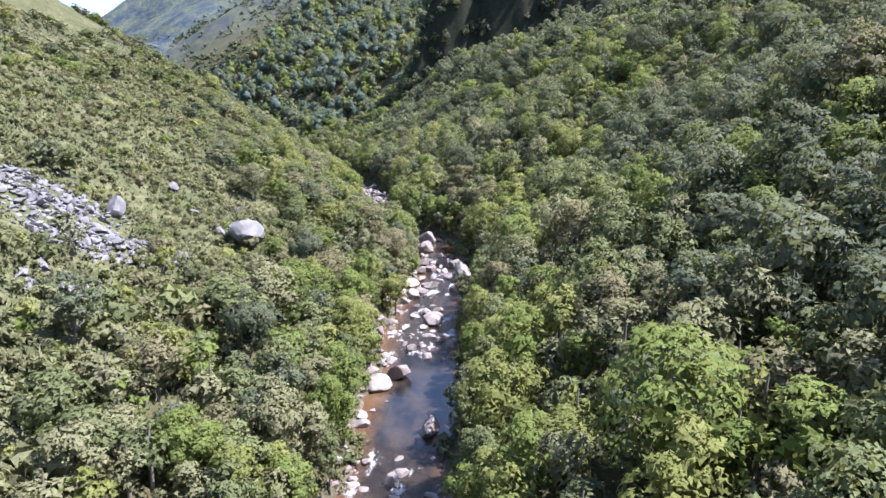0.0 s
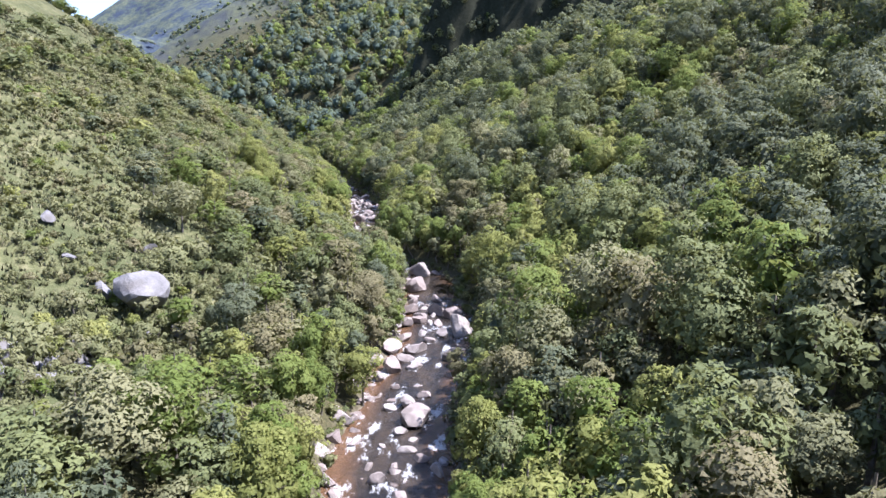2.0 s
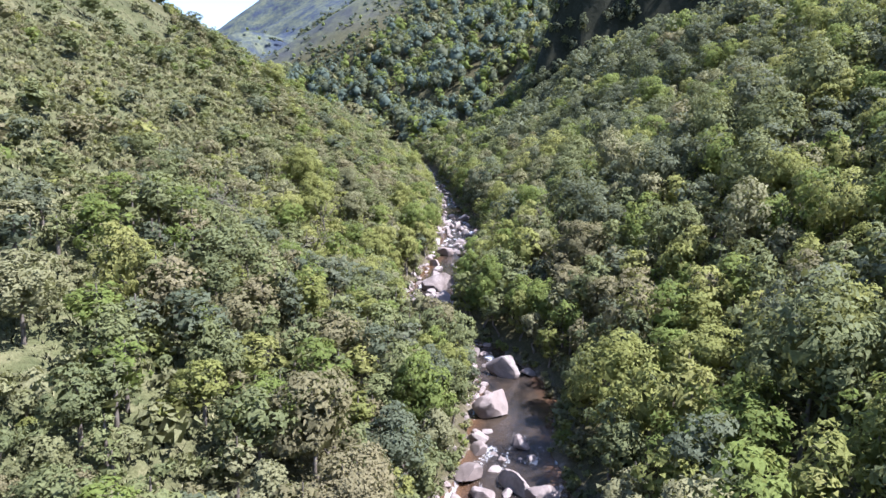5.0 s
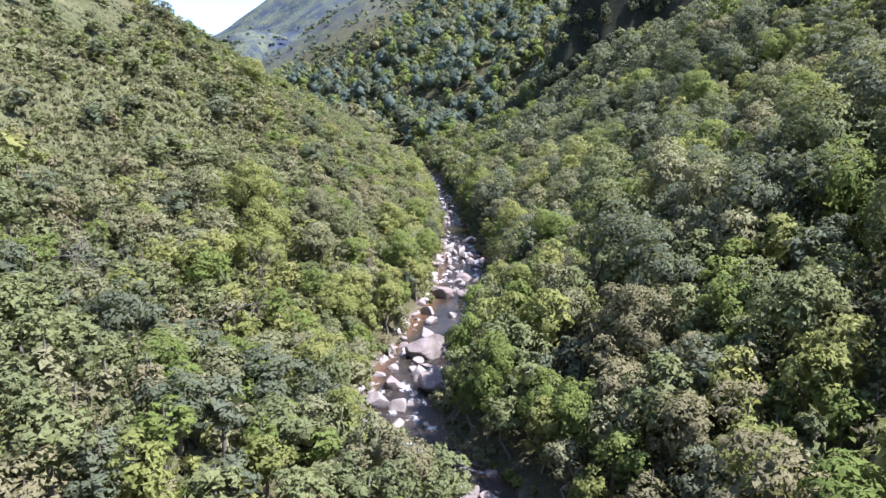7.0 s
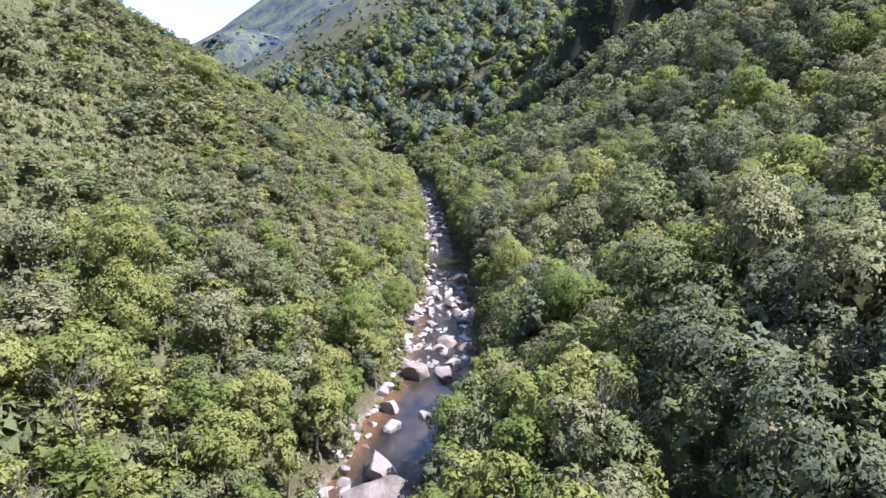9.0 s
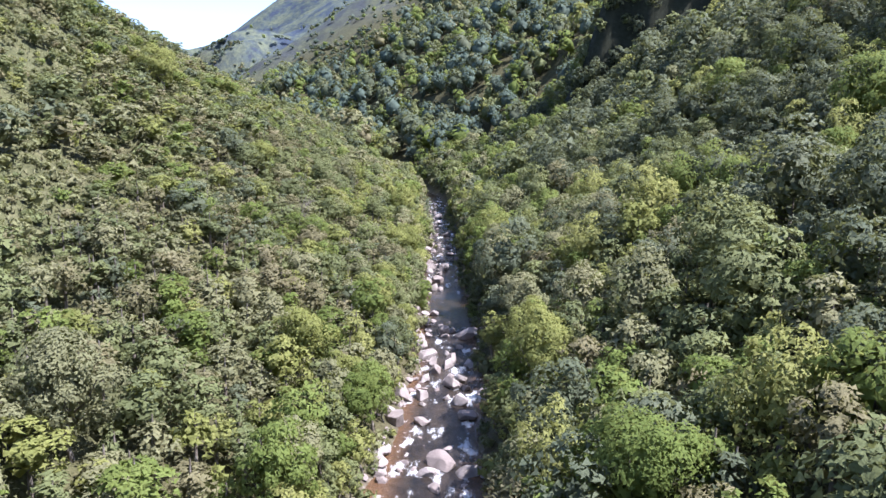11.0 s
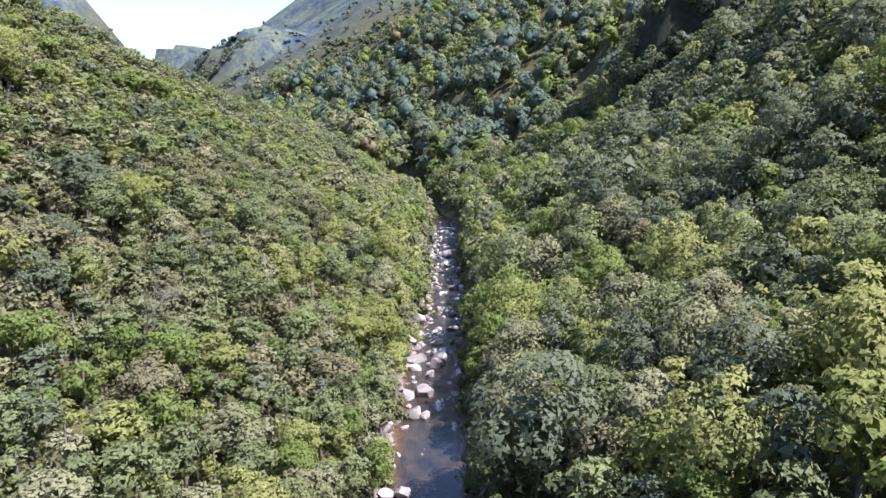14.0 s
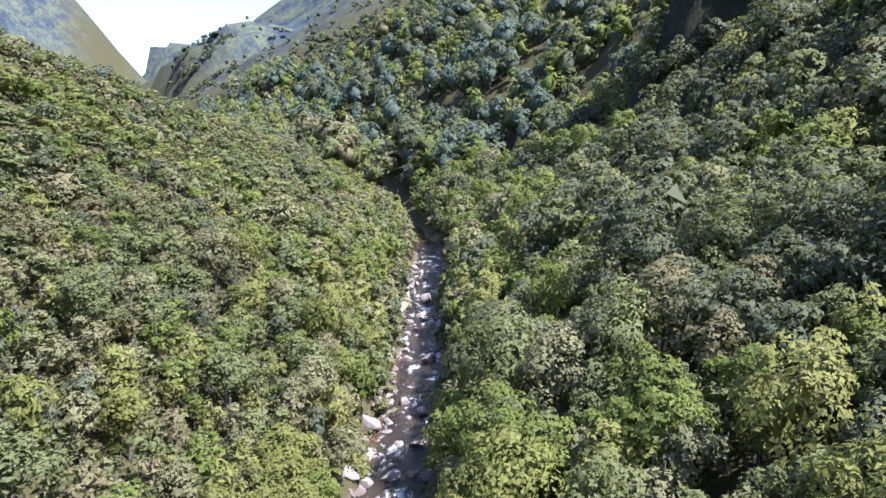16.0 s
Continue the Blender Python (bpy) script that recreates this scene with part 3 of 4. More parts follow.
taken = []
for x, y, r in BOULDERS_LOWER + BOULDERS_MIDDLE + BOULDERS_POOL + BOULDERS_UPPER:
    put_rock("boulder", BOULDER_MESH[len(taken) % 9], x, y, r * 1.34, gen_rock,
             "big pinkish grey granite boulder standing in the stream" if r > 1.2 else "pale rounded granite boulder in the stream", "stream boulders", 0.25)
    taken.append((x, y, r))
small = []
for tries in range(3300):
    k = gen_rock.integers(0, len(RIVER))
    c, w = RIVER[k], RIVER_WAY[k]
    if not 38 < c[1] < 345:
        continue
    rapid = any(a < c[1] < b for a, b in RAPIDS)
    hw = float(half_width(c[1]))
    bank = gen_rock.random() < (0.55 if c[1] < 200 else 0.75)
    if c[1] > 235 and gen_rock.random() < 0.45:
        continue
    u = -0.95 + 0.20 * gen_rock.normal() if bank else gen_rock.normal() * 0.6
    if abs(u) > 1.25 or (not rapid and abs(u) < 0.85):
        continue
    r = float(np.clip(gen_rock.lognormal(-0.95 + 0.25 * bank, 0.55), 0.2, 1.25))
    x, y = c + np.array([w[1], -w[0]]) * hw * u + gen_rock.normal(size=2) * 0.5
    if any((x - a) ** 2 + (y - b) ** 2 < (0.78 * (r + q)) ** 2 for a, b, q in taken[-900:]):
        continue
    taken.append((x, y, r))
    small.append((x, y, r))
small.sort(key=lambda q: -q[2])
for i, (x, y, r) in enumerate(small[:290]):
    put_rock("stone", STONE_MESH[i % 7], x, y, r * 1.2, gen_rock, "pale pinkish granite stone at the stream's edge", "stream stones", 0.2)


def build_cobbles(rows):
    """The smaller stones of the stream bed."""
    parts = []
    q = np.array(rows)
    tops = np.maximum(height(q[:, 0], q[:, 1]), river_z(q[:, 1]) - 0.35)
    for (x, y, r), z in zip(rows, tops):
        v, f = BALLS[1]
        turn = np.array(Euler(gen_rock.uniform(0, 6.28, 3)).to_matrix())
        w = (v * (1 + gen_rock.normal(size=(12, 1)) * 0.16)) @ turn.T * r * np.array([1.1, 1, 0.7])
        parts.append((w + np.array([x, y, z + 0.25 * r]), f))
    v, f = join(parts)
    return tagged(new("cobbles", mesh_of("cobbles", v, f, [ROCK], soft=False)), "small rounded stones strewn along the stream bed", "stones", kind="stuff")


extra = []
for i in range(1000):
    k = gen_rock.integers(0, len(RIVER))
    c, w = RIVER[k], RIVER_WAY[k]
    if 38 < c[1] < 345:
        u = gen_rock.choice([-1.0, 1.0], p=[0.7, 0.3]) * gen_rock.normal(0.95, 0.16)
        if any(a < c[1] < b for a, b in RAPIDS) and gen_rock.random() < 0.28:
            u = gen_rock.uniform(-1, 1)
        p = c + np.array([w[1], -w[0]]) * float(half_width(c[1])) * u + gen_rock.normal(size=2) * 0.4
        extra.append((p[0], p[1], float(np.clip(gen_rock.lognormal(-1.5, 0.4), 0.12, 0.5))))
build_cobbles(small[290:] + extra)


# ---- scree and rocks on the open slope ----
SLOPE_ROCKS = [(-27.6, 77.3, 2.3), (-30.0, 76.3, 1.0), (-36.8, 66.2, 1.3), (-28.6, 62.6, 1.35), (-37.7, 82.3, 0.8), (-33.8, 78.3, 0.8), (-31.6, 87.4, 0.9), (-24.2, 76.4, 0.9), (-26.0, 74.5, 0.7), (-28.1, 44.0, 0.9), (-32.7, 46.0, 0.6), (-83.0, 211.0, 1.3), (-58.0, 150.0, 0.9)]
BLOCK_MESH = [rock_mesh(np.random.default_rng(k), "block", SCREE, 3, 9, 1.0, 1.5) for k in (3, 8)]
for i, (x, y, r) in enumerate(SLOPE_ROCKS):
    put_rock("slope_rock", BLOCK_MESH[i % 2] if i < 4 else SLAB_MESH[i % 8], x, y, r, gen_rock, "angular grey rock standing out of the grassy slope", "slope rocks", 0.1, 0.5)
SCREE_LINE = [(-42, 61, 3.0), (-39, 60.5, 3.2), (-36.5, 58.5, 2.6), (-34, 58, 1.8), (-31, 61, 1.6), (-28.5, 62.5, 1.2), (-30, 47, 1.6), (-27.5, 44, 1.0), (-27, 68, 1.2)]
for i in range(210):
    x, y, s = SCREE_LINE[i % 4 if i < 150 else i % 9]
    x, y = np.array([x, y]) + gen_rock.normal(size=2) * s * np.array([0.8, 0.95])
    put_rock("scree_stone", SLAB_MESH[i % 8], x, y, float(np.clip(gen_rock.lognormal(-1.0, 0.4), 0.2, 0.8)), gen_rock,
             "broken grey stone of the scree on the slope", "scree stones", 0.15, 0.45)
slabs, feet = [], []
for i in range(1100):
    x, y, q = SCREE_LINE[int(gen_rock.choice(9, p=[0.18, 0.18, 0.16, 0.12, 0.1, 0.08, 0.08, 0.05, 0.05]))]
    x, y = np.array([x, y]) + gen_rock.normal(size=2) * q * np.array([0.75, 1.0])
    v, f = BALLS[1]
    r = float(np.clip(gen_rock.lognormal(-1.5, 0.4), 0.12, 0.45))
    w = (v * (1 + gen_rock.normal(size=(12, 1)) * 0.2)) * r * np.array([1.3, 1, 0.45])
    w = w @ np.array(Euler(gen_rock.normal(size=3) * (0.5, 0.5, 3)).to_matrix()).T
    slabs.append((w + np.array([x, y, 0.12 * r]), f)), feet.append((x, y))
lift = height(np.array(feet)[:, 0], np.array(feet)[:, 1])
sv, sf = join([(v + np.array([0, 0, h]), f) for (v, f), h in zip(slabs, lift)])
tagged(new("scree_rubble", mesh_of("scree_rubble", sv, sf, [SCREE])), "small broken grey rubble between the scree stones", "stones", kind="stuff")


# ---- trees ----
KINDS = {   # crown radius, height, label
    "green": (2.5, 7.0, "mid-green broadleaf tree with a clumped rounded crown"),
    "dark": (2.7, 7.4, "dark green broadleaf tree with a dense crown"),
    "lime": (2.4, 7.0, "yellow-green tree with bright clumped foliage"),
    "fresh": (2.6, 7.2, "fresh green tree with a layered leafy crown"),
    "pale": (2.5, 6.8, "pale grey-green tree with whitish leaf tips"),
    "olive": (2.5, 6.6, "brownish olive tree with dry flowering crown"),
}
gen_tree = np.random.default_rng(23)
CLASSES = (1.35, 2.1, 3.3)   # crown radii; leaves keep their size from class to class
PATTERN, CROWNS = {}, {}
for kind, (rad, high, label) in KINDS.items():
    for cls, size in enumerate(CLASSES):
        for var in range(2):
            r, h = size * rad / 2.5, high * (size / 2.3) ** 0.65 * gen_tree.uniform(0.93, 1.08)
            lobes = int(12 + 4 * size + gen_tree.integers(0, 6))
            v, f, soft, mids = crown_shape(gen_tree, r, h, h * 0.14, lobes, int(520 * r * r), 0.215, 0.85, 2)
            tree = new("tree")
            tv, tf = trunk_shape(gen_tree, h, mids, 0.06 + 0.035 * size)
            trunk = new("trunk", mesh_of("trunk", tv, tf, [BARK], soft=True))
            crown = new("crown", mesh_of("crown", v, f, [LEAF[kind]], soft=soft))
            trunk.parent = crown.parent = tree
            tagged(tree, label, "tree", kind + " trees of the valley")
            PATTERN[kind, cls, var] = tree
            CROWNS[kind, cls, var] = [crown_shape(gen_tree, r, h, h * 0.12, n, int(c * r * r + 8), q, core=k)[:3]
                                      for c, q, n, k in ((165, 0.29, lobes - 3, 0.26), (42, 0.56, 16, 0.32), (9, 1.05, 8, 0.62))]


def class_of(r):
    return 0 if r < 1.7 else 1 if r < 2.7 else 2


LIME = [(-12.2, 60.7, 2.6), (0.6, 42.0, 2.6), (4.8, 34.4, 2.2), (-11.7, 58.3, 2.2), (-31.3, 103.0, 2.0), (6.5, 114.2, 2.6), (15.4, 137.9, 2.6), (-10.7, 81.9, 2.0), (-12.8, 118.2, 2.0), (-47.5, 164.8, 3.0), (-44.1, 161.0, 3.2), (-23.3, 114.1, 1.6), (-23.0, 204.7, 3.0), (-39.4, 151.7, 2.6), (-42.1, 148.5, 2.2), (-49.6, 168.0, 2.4), (-42.0, 196.8, 2.8), (-33.3, 160.9, 2.2), (-22.0, 200.4, 2.8), (6.7, 176.6, 2.2), (-6.0, 279.4, 4.0), (-95.8, 248.3, 3.6), (-53.4, 255.0, 2.6), (-72.7, 242.0, 2.2), (-53.5, 249.4, 2.3), (-53.5, 306.5, 3.0), (-43.2, 290.2, 3.1), (-28.8, 241.8, 2.6), (-48.3, 281.9, 2.4), (-63.8, 246.0, 1.6), (-22.8, 363.4, 4.5)]
FRESH = [(-16.1, 33.8, 2.0), (-10.8, 49.6, 2.1), (12.7, 25.6, 2.2), (-0.2, 57.9, 1.7), (10.9, 57.9, 1.6), (-14.2, 143.0, 2.1), (-34.8, 179.8, 2.2), (-14.0, 178.8, 3.0), (-30.2, 245.7, 2.0), (-3.2, 269.7, 4.2), (-62.4, 357.1, 4.0), (-41.4, 360.8, 4.2), (-30.7, 237.9, 2.4), (-54.9, 331.1, 4.2), (-41.3, 286.1, 3.1), (-32.0, 264.6, 2.6), (-43.9, 264.8, 2.5)]
PALE = [(7.6, 46.9, 1.9), (13.3, 52.0, 1.9), (-16.3, 94.0, 1.9), (-44.5, 174.9, 3.0), (-8.9, 148.4, 2.0), (-4.2, 144.6, 2.2), (-39.6, 164.7, 2.5), (-11.0, 153.8, 2.3), (-26.2, 216.9, 2.6), (-63.5, 249.0, 1.5), (-20.6, 244.2, 2.9), (-35.7, 245.9, 3.2)]
OLIVE = [(2.4, 71.6, 2.4), (-13.0, 96.3, 3.0), (-16.1, 99.3, 2.6), (-3.5, 143.2, 3.2), (4.0, 86.6, 2.3), (-5.0, 137.7, 2.6), (-0.5, 131.6, 2.4), (-54.8, 223.5, 2.2), (-26.3, 228.5, 2.6), (-50.6, 239.4, 2.5)]
DARK = [(-17.2, 49.0, 2.0), (37.8, 158.8, 4.5), (-20.4, 78.8, 2.0)]

spots = []   # x, y, crown radius, kind
for kind, rows in (("lime", LIME), ("fresh", FRESH), ("pale", PALE), ("olive", OLIVE), ("dark", DARK)):
    spots += [(x, y, r, kind) for x, y, r in rows]
grid = {}


def near_free(x, y, r, share):
    i, j = int(x // 10), int(y // 10)
    for a in range(i - 1, i + 2):
        for b in range(j - 1, j + 2):
            for u, v, q in grid.get((a, b), ()):
                if (x - u) ** 2 + (y - v) ** 2 < (share * (r + q)) ** 2:
                    return False
    return True


def claim(x, y, r):
    grid.setdefault((int(x // 10), int(y // 10)), []).append((x, y, r))


MARKED = len(spots)
for x, y, r, kind in spots:
    claim(x, y, r)

# where the wood is thick: both banks, the whole right slope and the upper left slope
gen_wood = np.random.default_rng(77)
n_try = 60000
tx, ty = gen_wood.uniform(-125, 75, n_try), gen_wood.uniform(14, 400, n_try)
td, ts = across(tx, ty)
te = np.abs(td) - half_width(ts)
open_hill = smooth(11, 18, -td) * smooth(114, 92, ty + 0.6 * (td + 30))
high_left = smooth(25, 36, -td) * smooth(225, 180, ty - 1.3 * np.clip(-td - 26, 0, 40))
tcell = lattice(np.floor(tx / 2.5), np.floor(ty / 2.5), 71)
tmood = ripple(tx, ty, 16, 41)
tsteep = np.abs(height(tx, ty) - height(tx, ty - 3)) / 3
for x, y, d, e, o, hl, cell, mood, steep in zip(tx, ty, td, te, open_hill, high_left, tcell, tmood, tsteep):
    if (steep > 1.0 and cell < 0.45) or x > 0.66 * y + 12 or e < (0.7 if d < 0 else 1.3) or cell < 0.97 * o or cell < 0.90 * hl or d > 78 + 60 * (y > 230):
        continue
    left = d < 0
    size = gen_wood.lognormal(0.0, 0.33)
    r = (1.55 if left else 1.95 + 0.75 * smooth(215, 275, y)) * size
    if e < 5:
        r = min(r, (1.2 if left else 0.8) + 0.40 * e) if e < 4 else r
    if d < -36 and y > 225:
        r *= 0.78
    r = float(np.clip(r, 0.9, 4.4))
    if not near_free(x, y, r, 0.50 if left else 0.48):
        continue
    share = np.array([0.34, 0.15, 0.12, 0.15, 0.14, 0.10]) if not left else np.array([0.38, 0.12, 0.085, 0.11, 0.18, 0.125])
    if e < 13:
        share = share * np.array([0.8, 0.6, 2.1, 1.5, 1.2, 0.8])
    elif d > 24:
        # Extra dark-leaved trees: their colour stands in for this slope's deep shade.
        share = share * np.array([0.9, 6.5 - 4.2 * smooth(95, 130, y) + 5.0 * smooth(215, 250, y) * (d > 34), 0.35 + 0.35 * smooth(95, 130, y), 0.9, 0.6, 0.4])
    if left and 85 < y < 135:
        share = share * np.array([1.3, 1.9, 0.5, 1.2, 0.7, 0.7])
    elif left and 138 < y < 206 and e < 34:
        share = share * np.array([0.8, 0.35, 2.4, 1.1, 1.8, 0.8])
    if mood > 0.35:
        share = share * np.array([1, 0.5, 2.4, 1.8, 1, 0.8])
    elif mood < -0.35:
        share = share * np.array([1.2, 2.0, 0.2, 0.5, 1, 1])
    kind = str(gen_wood.choice(["green", "dark", "lime", "fresh", "pale", "olive"], p=share / share.sum()))
    if e < 2.4 and 96 < y < 126 and not left:
        continue   # the open gravel bend
    spots.append((x, y, r, kind))
    claim(x, y, r)

sx, sy = np.array([s[0] for s in spots]), np.array([s[1] for s in spots])
sz = height(sx, sy)
sd, ss = across(sx, sy)
# those picked out above and the nearest to the stream are trees of their own; the others make up the wood
order = np.argsort(np.where(np.arange(len(spots)) < MARKED, -100, 0) + np.abs(sd + 1) + np.where((sy < 30) | (sy > 260), 200, 0))
wood, wood_back = [], []
for rank, i in enumerate(order):
    x, y, r, kind = spots[i]
    cls = class_of(r)
    pat = PATTERN[kind, cls, int(gen_wood.integers(0, 2))]
    k = r / CLASSES[cls]
    up = k ** 0.7 * gen_wood.uniform(0.88, 1.12)
    if i >= MARKED and sd[i] < -9:
        up *= 0.62 if sd[i] < -30 else 0.74
    turn = gen_wood.uniform(0, 360)
    if rank < 310:
        t = copy_thing(pat, pose(x, y, sz[i] - 0.1, gen_wood.normal() * 3, gen_wood.normal() * 3, turn))
        t.scale = (k, k, up)
    else:
        (wood if -34 < sd[i] < 66 and sy[i] < 290 else wood_back).append((x, y, sz[i] - 0.1, k, up, math.radians(turn), kind, cls))
for p in PATTERN.values():
    for o in (*p.children_recursive, p):
        bpy.data.objects.remove(o)


def build_wood(name, rows, level, label):
    """Many trees in one mesh: crowns of leaf sprays, with trunks below them."""
    vs, fs, mi, ti, sm, k = [], [], [], [], [], 0
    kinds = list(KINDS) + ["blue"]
    gen = np.random.default_rng(level + 3)
    for x, y, z, s, up, turn, kind, cls in rows:
        v, f, so = CROWNS["dark" if kind == "blue" else kind, cls, int(gen.integers(0, 2))][level]
        c, q = math.cos(turn), math.sin(turn)
        w = np.stack([s * (v[:, 0] * c - v[:, 1] * q) + x, s * (v[:, 0] * q + v[:, 1] * c) + y, up * v[:, 2] + z,
                      v[:, 3] * c - v[:, 4] * q, v[:, 3] * q + v[:, 4] * c, v[:, 5]], 1)
        vs.append(w), fs.append(f + k), mi.append(np.full(len(f), kinds.index(kind))), ti.append(np.full(len(v), gen.random()))
        sm.append(so)
        k += len(w)
        if level == 0:
            tv, tf = tube([(x, y, z - 0.5), (x + 0.1, y, z + 2.2 * up), (x + 0.2 * s, y, z + 5.0 * up)], [0.17, 0.13, 0.05], 4)
            vs.append(limb_ways(tv, 4)), fs.append(tf + k), mi.append(np.full(len(tf), len(kinds))), ti.append(np.zeros(len(tv))), sm.append(np.ones(len(tf), bool))
            k += len(tv)
    me = mesh_of(name, np.concatenate(vs), np.concatenate(fs), [LEAF[q] for q in kinds] + [BARK], np.concatenate(mi), np.concatenate(sm), tint=np.concatenate(ti))
    return tagged(new(name, me), label, "forest", kind="stuff")


build_wood("slope_wood", wood, 0, "dense mixed broadleaf wood covering the lower valley slopes")
build_wood("upper_wood", wood_back, 1, "mixed broadleaf wood covering the upper valley slopes")

# the far hillsides
far_rows = []
gen_far = np.random.default_rng(99)
fx, fy = gen_far.uniform(-430, 110, 17000), gen_far.uniform(385, 820, 17000)
more = gen_far.uniform(60, 130, 2500), gen_far.uniform(60, 330, 2500)
fx, fy = np.concatenate([fx, more[0], gen_far.uniform(-300, -105, 5000)]), np.concatenate([fy, more[1], gen_far.uniform(250, 420, 5000)])
fd, fs_ = across(fx, fy)
fz = height(fx, fy)
fz2 = height(fx, fy - 3)
ft = np.abs(fz - fz2) / 3
dist = np.hypot(fx + 20, fy - 120)
for x, y, z, d, t, q in zip(fx, fy, fz, fd, ft, dist):
    thin = 0.0 if q < 500 else min(0.9, (q - 500) / 450)
    bare = y > 548 + 10 * math.sin(x * 0.07) + max(0.0, (x + 165) * 3)
    if (t > 1.0 and gen_far.random() < 0.45) or gen_far.random() < thin or (abs(d) < 5) or (bare and gen_far.random() < 0.93):
        continue
    r = float(np.clip(3.3 * gen_far.lognormal(0, 0.33), 1.6, 6.0))
    low = d < -20 or bare
    if low:
        r = min(0.6 * r, 1.9)
    if not near_free(x, y, r, 0.48):
        continue
    claim(x, y, r)
    if x > -70 and 345 < y < 385:
        r *= 0.7   # low growth along the foot of the cliff
    # The bluest kind carries distance haze in its colour, most of all far off.
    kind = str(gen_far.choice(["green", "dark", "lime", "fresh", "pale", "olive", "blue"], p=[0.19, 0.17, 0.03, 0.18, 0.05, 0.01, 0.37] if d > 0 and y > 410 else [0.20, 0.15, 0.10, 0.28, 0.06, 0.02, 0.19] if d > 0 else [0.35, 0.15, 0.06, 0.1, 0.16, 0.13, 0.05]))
    cls = class_of(r)
    k = r / CLASSES[cls]
    far_rows.append((x, y, z - 0.2, k, k ** 0.6 * gen_far.uniform(0.85, 1.2) * (0.6 if low else 1.0), gen_far.uniform(0, 6.28), kind, cls))
near_far = [q for q in far_rows if math.hypot(q[0] + 20, q[1] - 200) < 190]
far_rows = [q for q in far_rows if math.hypot(q[0] + 20, q[1] - 200) >= 190]
build_wood("ridge_wood", near_far, 1, "broadleaf wood on the ridges above the valley")
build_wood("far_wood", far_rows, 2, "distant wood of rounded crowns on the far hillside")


# ---- shrubs and grass of the open slope ----
gen_bush = np.random.default_rng(61)
BUSH = []
for kind in ("green", "scrub", "lime", "olive", "pale", "fresh"):
    for var in range(2):
        v, f, soft, mids = crown_shape(gen_bush, 1.0, 1.35, 0.02, 16, 480, 0.18, 0.8, core=0.4)
        stems = [tube([(0, 0, -0.25), m * 0.5 + (0, 0, 0.05), m], [0.04, 0.03, 0.01], 4) for m in mids[:5]]
        tv, tf = join(stems)
        BUSH.append((np.concatenate([v, limb_ways(tv, 4)]), np.concatenate([f, tf + len(v)]), np.concatenate([np.zeros(len(f)), np.ones(len(tf))]), kind, crown_shape(gen_bush, 1.0, 1.3, 0.0, 12, 70, 0.38, 0.8, core=0.30)[:3]))
BUSH_MESH = [mesh_of("shrub", v, f, [LEAF[k], BARK], m) for v, f, m, k, _ in BUSH]
by = gen_bush.uniform(18, 330, 46000)
bx = np.interp(by, [p[1] for p in RIVER_LINE], [p[0] for p in RIVER_LINE]) + gen_bush.uniform(-74, 7, 46000)
bd, bs = across(bx, by)
be = np.abs(bd) - half_width(bs)
bz = height(bx, by)
rows, count = [], 0
bm_, bl_ = ripple(bx, by, 8, 51), lattice(np.floor(bx / 2.2), np.floor(by / 2.2), 88)
for x, y, z, d, e, gap, cell in zip(bx, by, bz, bd, be, bm_, bl_):
    if e < 0.1 or (d > 0 and e > 4):
        continue
    r = float(np.clip(gen_bush.lognormal(-0.15 + 0.25 * (y > 180), 0.38), 0.4, 2.1))
    if e < 2:
        r *= 0.6
    if not near_free(x, y, r, 0.52):
        continue
    if gap < -0.25 and gen_bush.random() < 0.35 and d < -12 and y < 115:
        continue
    if d < -24 and y < 205 + 1.3 * min(max(-d - 26, 0), 40):
        if cell < 0.12:
            continue
        r *= 0.60
    if (x + 38) ** 2 + (y - 60) ** 2 < 34:
        continue
    claim(x, y, r)
    w = int(gen_bush.choice(6, p=[0.08, 0.62, 0.06, 0.12, 0.10, 0.02] if d < -24 else [0.20, 0.48, 0.11, 0.07, 0.07, 0.07])) * 2 + int(gen_bush.integers(0, 2))
    rows.append((x, y, z, r, w, gen_bush.uniform(0, 6.28)))
rows.sort(key=lambda q: abs(q[0] + 26) + abs(q[1] - 75) * 0.6)
for x, y, z, r, w, a in rows[:280]:
    ob = new("shrub", BUSH_MESH[w])
    ob.location, ob.rotation_euler, ob.scale = (x, y, z - 0.05), (0, 0, a), (r, r, r * 1.05)
    tagged(ob, {"green": "rounded green shrub on the grassy slope", "scrub": "straw-green shrub on the grassy slope", "lime": "yellow-green shrub on the grassy slope", "olive": "dry brownish shrub on the grassy slope", "pale": "grey-green shrub on the grassy slope", "fresh": "fresh green shrub on the grassy slope"}[BUSH[w][3]], "shrub", "shrubs on the slope")
vs, fs, mi, ti, sm, k = [], [], [], [], [], 0
kinds = list(LEAF)
for x, y, z, r, w, a in rows[280:]:
    kind, (v, f, so) = BUSH[w][3:]
    c, q = math.cos(a), math.sin(a)
    vs.append(np.stack([r * (v[:, 0] * c - v[:, 1] * q) + x, r * (v[:, 0] * q + v[:, 1] * c) + y, r * v[:, 2] + z,
                        v[:, 3] * c - v[:, 4] * q, v[:, 3] * q + v[:, 4] * c, v[:, 5]], 1))
    fs.append(f + k), mi.append(np.full(len(f), kinds.index(kind))), ti.append(np.full(len(v), gen_bush.random())), sm.append(so)
    k += len(v)
me = mesh_of("scrub", np.concatenate(vs), np.concatenate(fs), [LEAF[q] for q in kinds], np.concatenate(mi), np.concatenate(sm), tint=np.concatenate(ti))
tagged(new("scrub", me), "low mixed scrub covering the slope between the trees", "scrub", kind="stuff")


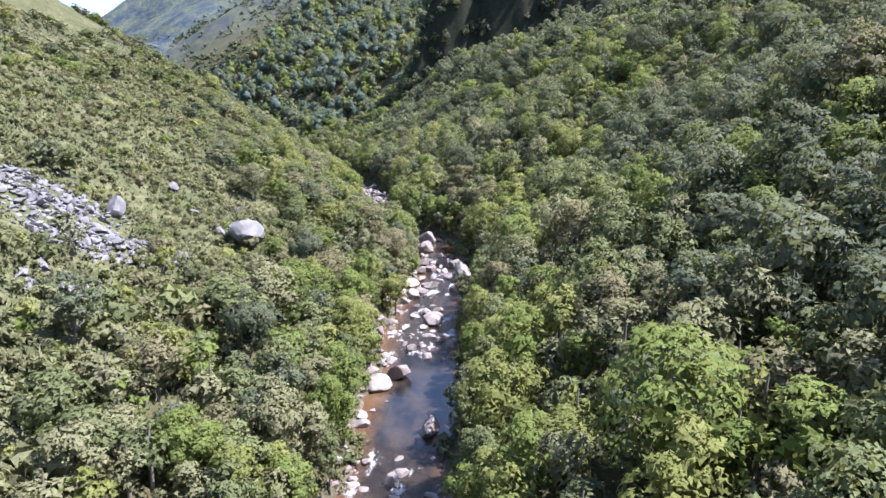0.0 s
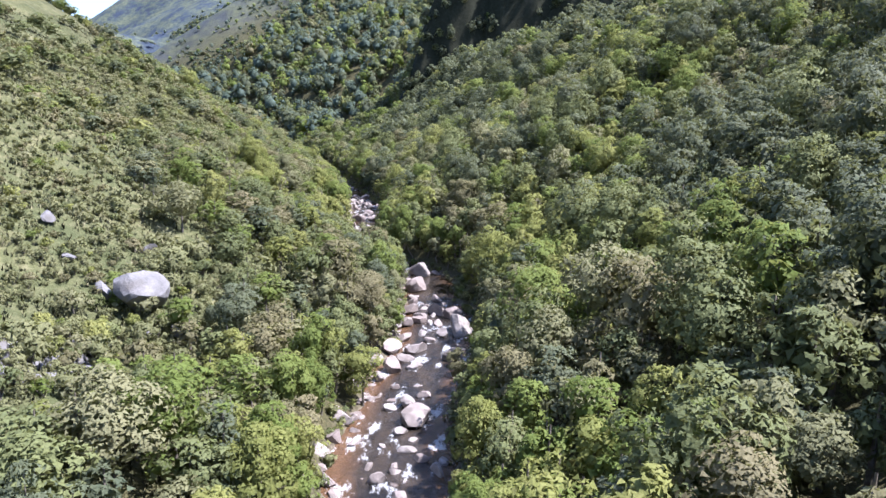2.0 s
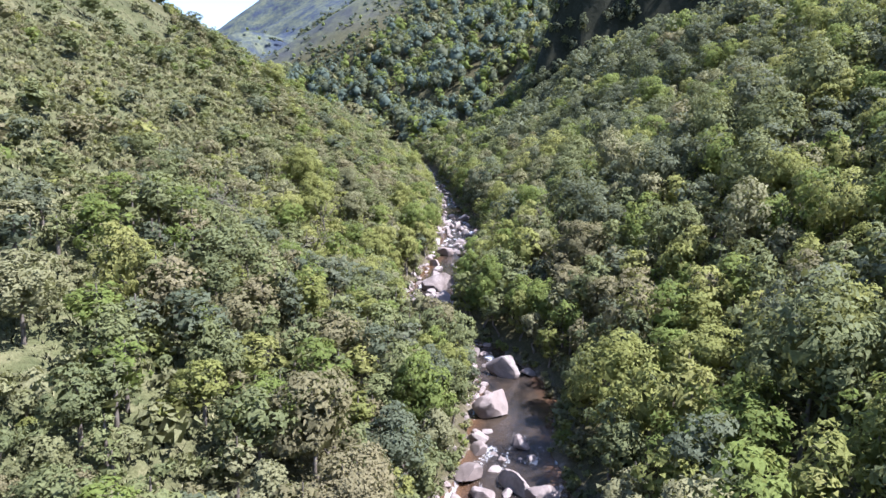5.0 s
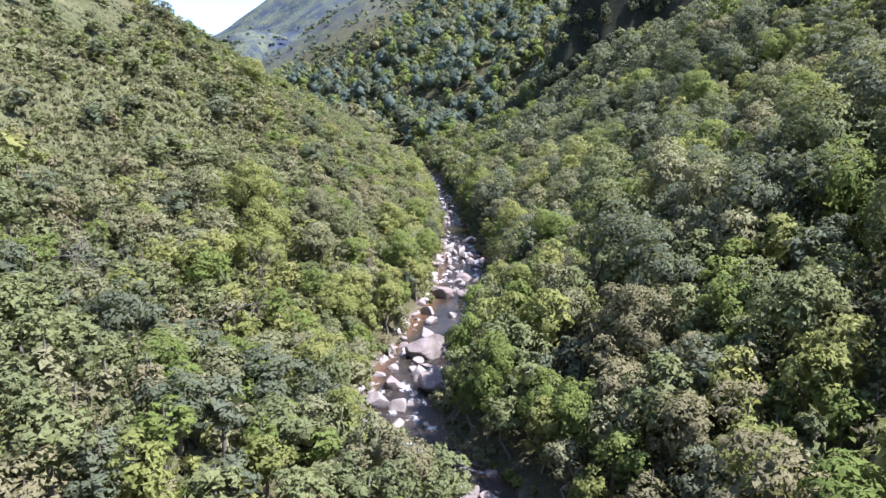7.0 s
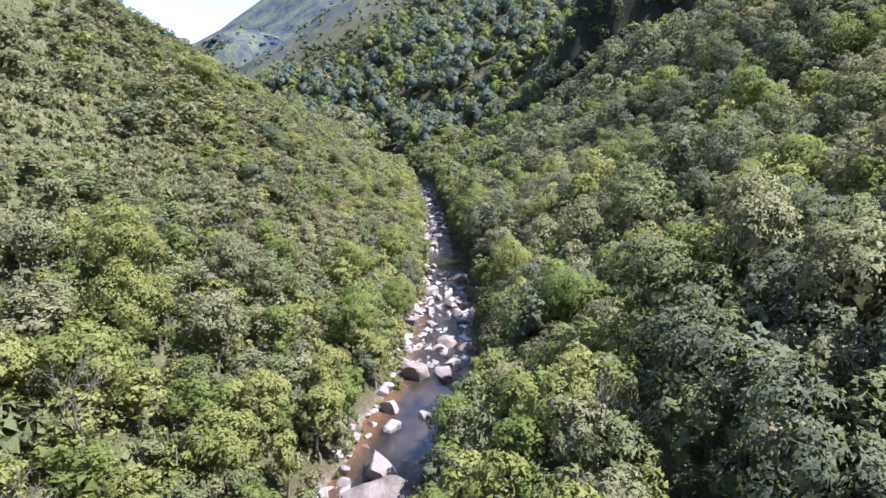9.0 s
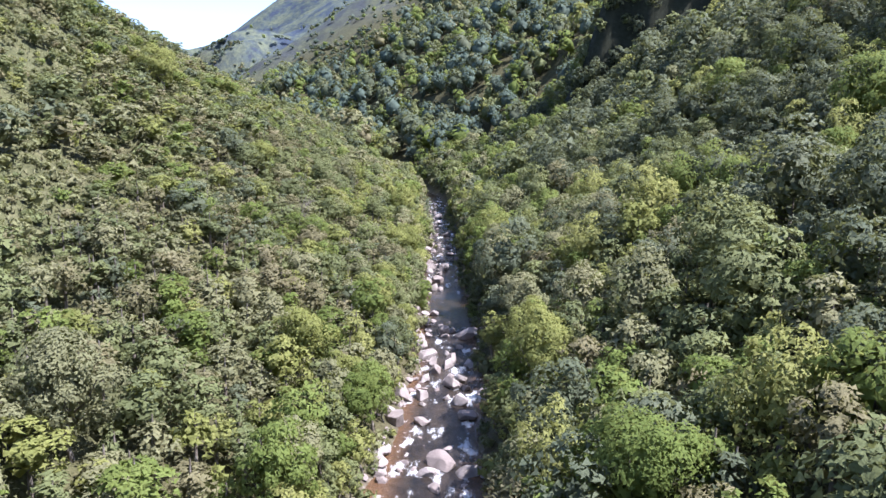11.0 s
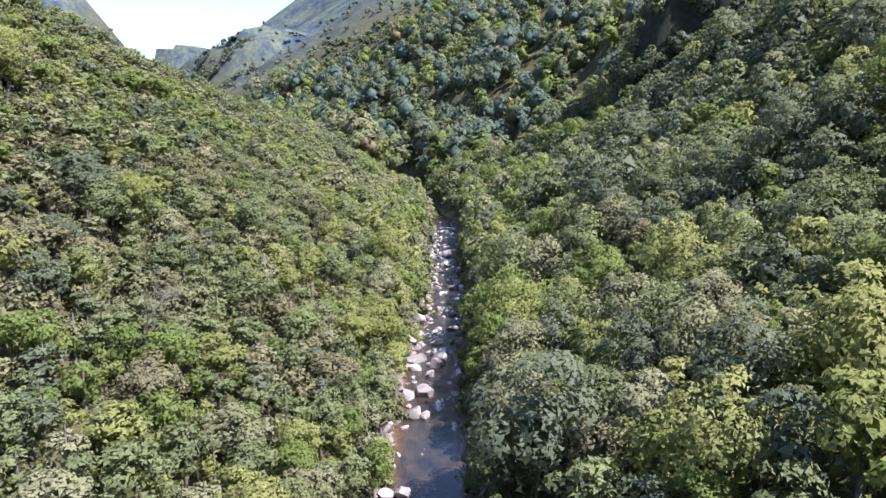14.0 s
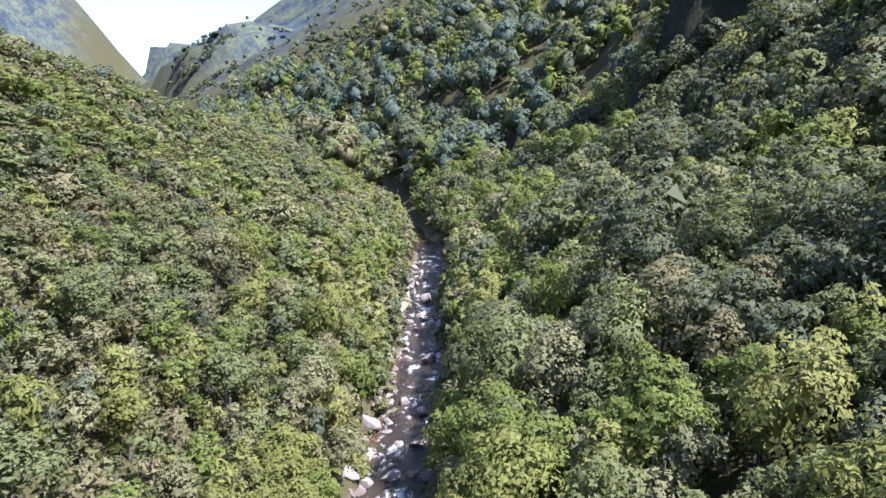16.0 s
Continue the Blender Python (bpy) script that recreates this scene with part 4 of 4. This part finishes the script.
def make_straw():
    m, n, l, b = material("grass_blades", 0.6, 0.25)
    v = n.new("ShaderNodeNewGeometry").outputs["Random Per Island"]
    l.new(ramp(n, l, v, [(0.1, (0.075, 0.085, 0.034)), (0.5, (0.13, 0.132, 0.058)), (0.9, (0.19, 0.175, 0.092))]), b.inputs["Base Color"])
    return m


def build_grass():
    """Tufts of long grass on the open slope."""
    gen = np.random.default_rng(8)
    x, y = gen.uniform(-125, -14, 190000), gen.uniform(20, 265, 190000)
    d, s = across(x, y)
    keep = (d < -12) & (gen.random(190000) < smooth(150, 100, y + 0.6 * (d + 30)) + 0.7 * smooth(18, 34, -d)) & (np.hypot(x + 38, y - 60) > 5)
    x, y = x[keep][:62000], y[keep][:62000]
    z = height(x, y)
    root = np.repeat(np.stack([x, y, z - 0.03], 1), 4, 0)
    k = len(root)
    a = gen.uniform(0, 2 * math.pi, k)
    out = np.stack([np.cos(a), np.sin(a), np.zeros(k)], 1)
    high = gen.uniform(0.20, 0.55, k)
    tip = root + out * (high * gen.uniform(0.3, 0.9, k))[:, None] + np.array([0, 0, 1]) * high[:, None]
    side = np.stack([-np.sin(a), np.cos(a), np.zeros(k)], 1) * 0.06
    v = np.stack([root - side, root + side, tip], 1).reshape(-1, 3)
    lit = unit(np.array([0.42, 0.0, 0.9]) + gen.normal(size=(k, 3)) * 0.12)
    v = np.concatenate([v, np.repeat(lit, 3, 0)], 1)
    me = mesh_of("grass", v, np.arange(3 * k).reshape(-1, 3), [make_straw()])
    return tagged(new("grass", me), "long yellow-green grass tufts on the open hillside", "grass", kind="stuff")


build_grass()


# ---- low bushes on the open hill at the valley's head ----
def build_hill_scrub():
    gen = np.random.default_rng(314)
    x, y = gen.uniform(-520, 60, 60000), gen.uniform(540, 720, 60000)
    patch = ripple(x, y, 70, 17) + 0.7 * ripple(x, y, 26, 18)
    d, s = across(x, y)
    keep = (gen.random(60000) < smooth(-0.25, 0.7, patch)) & (y > 548 + np.maximum(0, (x + 165) * 3)) & (np.abs(d) > 8)
    x, y = x[keep][:2600], y[keep][:2600]
    z = height(x, y)
    bushes = []
    for a, b, h in zip(x, y, z):
        k = gen.uniform(0.5, 1.15)
        # Nearly half of these bushes take the leaf with haze in its colour.
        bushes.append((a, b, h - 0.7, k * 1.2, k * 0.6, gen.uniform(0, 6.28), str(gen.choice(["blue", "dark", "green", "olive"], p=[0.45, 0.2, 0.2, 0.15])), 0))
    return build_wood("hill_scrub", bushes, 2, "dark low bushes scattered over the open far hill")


build_hill_scrub()


# ---- leafless trees ----
def bare_tree_mesh(gen):
    """A leaning grey stem with limbs that fork into thin twigs."""
    parts = []

    def grow(p, way, length, thick, depth):
        bend = unit(way + gen.normal(size=3) * 0.16)
        a, b = p + way * length * 0.5, p + way * length * 0.5 + bend * length * 0.5
        parts.append(tube([p, a, b], [thick, thick * 0.82, thick * 0.62], 6 if depth > 2 else 4))
        if depth:
            for k in range(3 if depth > 1 else 4):
                side = unit(bend + gen.normal(size=3) * 0.55 + np.array([0, 0, 0.15]))
                grow(a + (b - a) * gen.uniform(0.2, 1.0), side, length * gen.uniform(0.5, 0.75), thick * 0.5, depth - 1)

    grow(np.array([0, 0, -0.3]), unit(np.array([0.1, 0.05, 1.0])), 3.4, 0.13, 4)
    return join(parts)


gen_bare = np.random.default_rng(404)
for x, y, tall in ((-59, 227, 1.0), (-41, 129, 0.95), (-35, 140, 0.9), (-37, 148, 1.1), (-10, 154, 1.05), (3, 169, 1.2)):
    v, f = bare_tree_mesh(gen_bare)
    tree = new("bare_tree", mesh_of("bare_tree", v, f, [BARK], soft=True))
    tree.location, tree.scale = (x, y, ground(x, y)), (tall, tall, tall)
    tagged(tree, "leafless grey tree with thin pale branches among the green wood", "tree", "leafless trees")
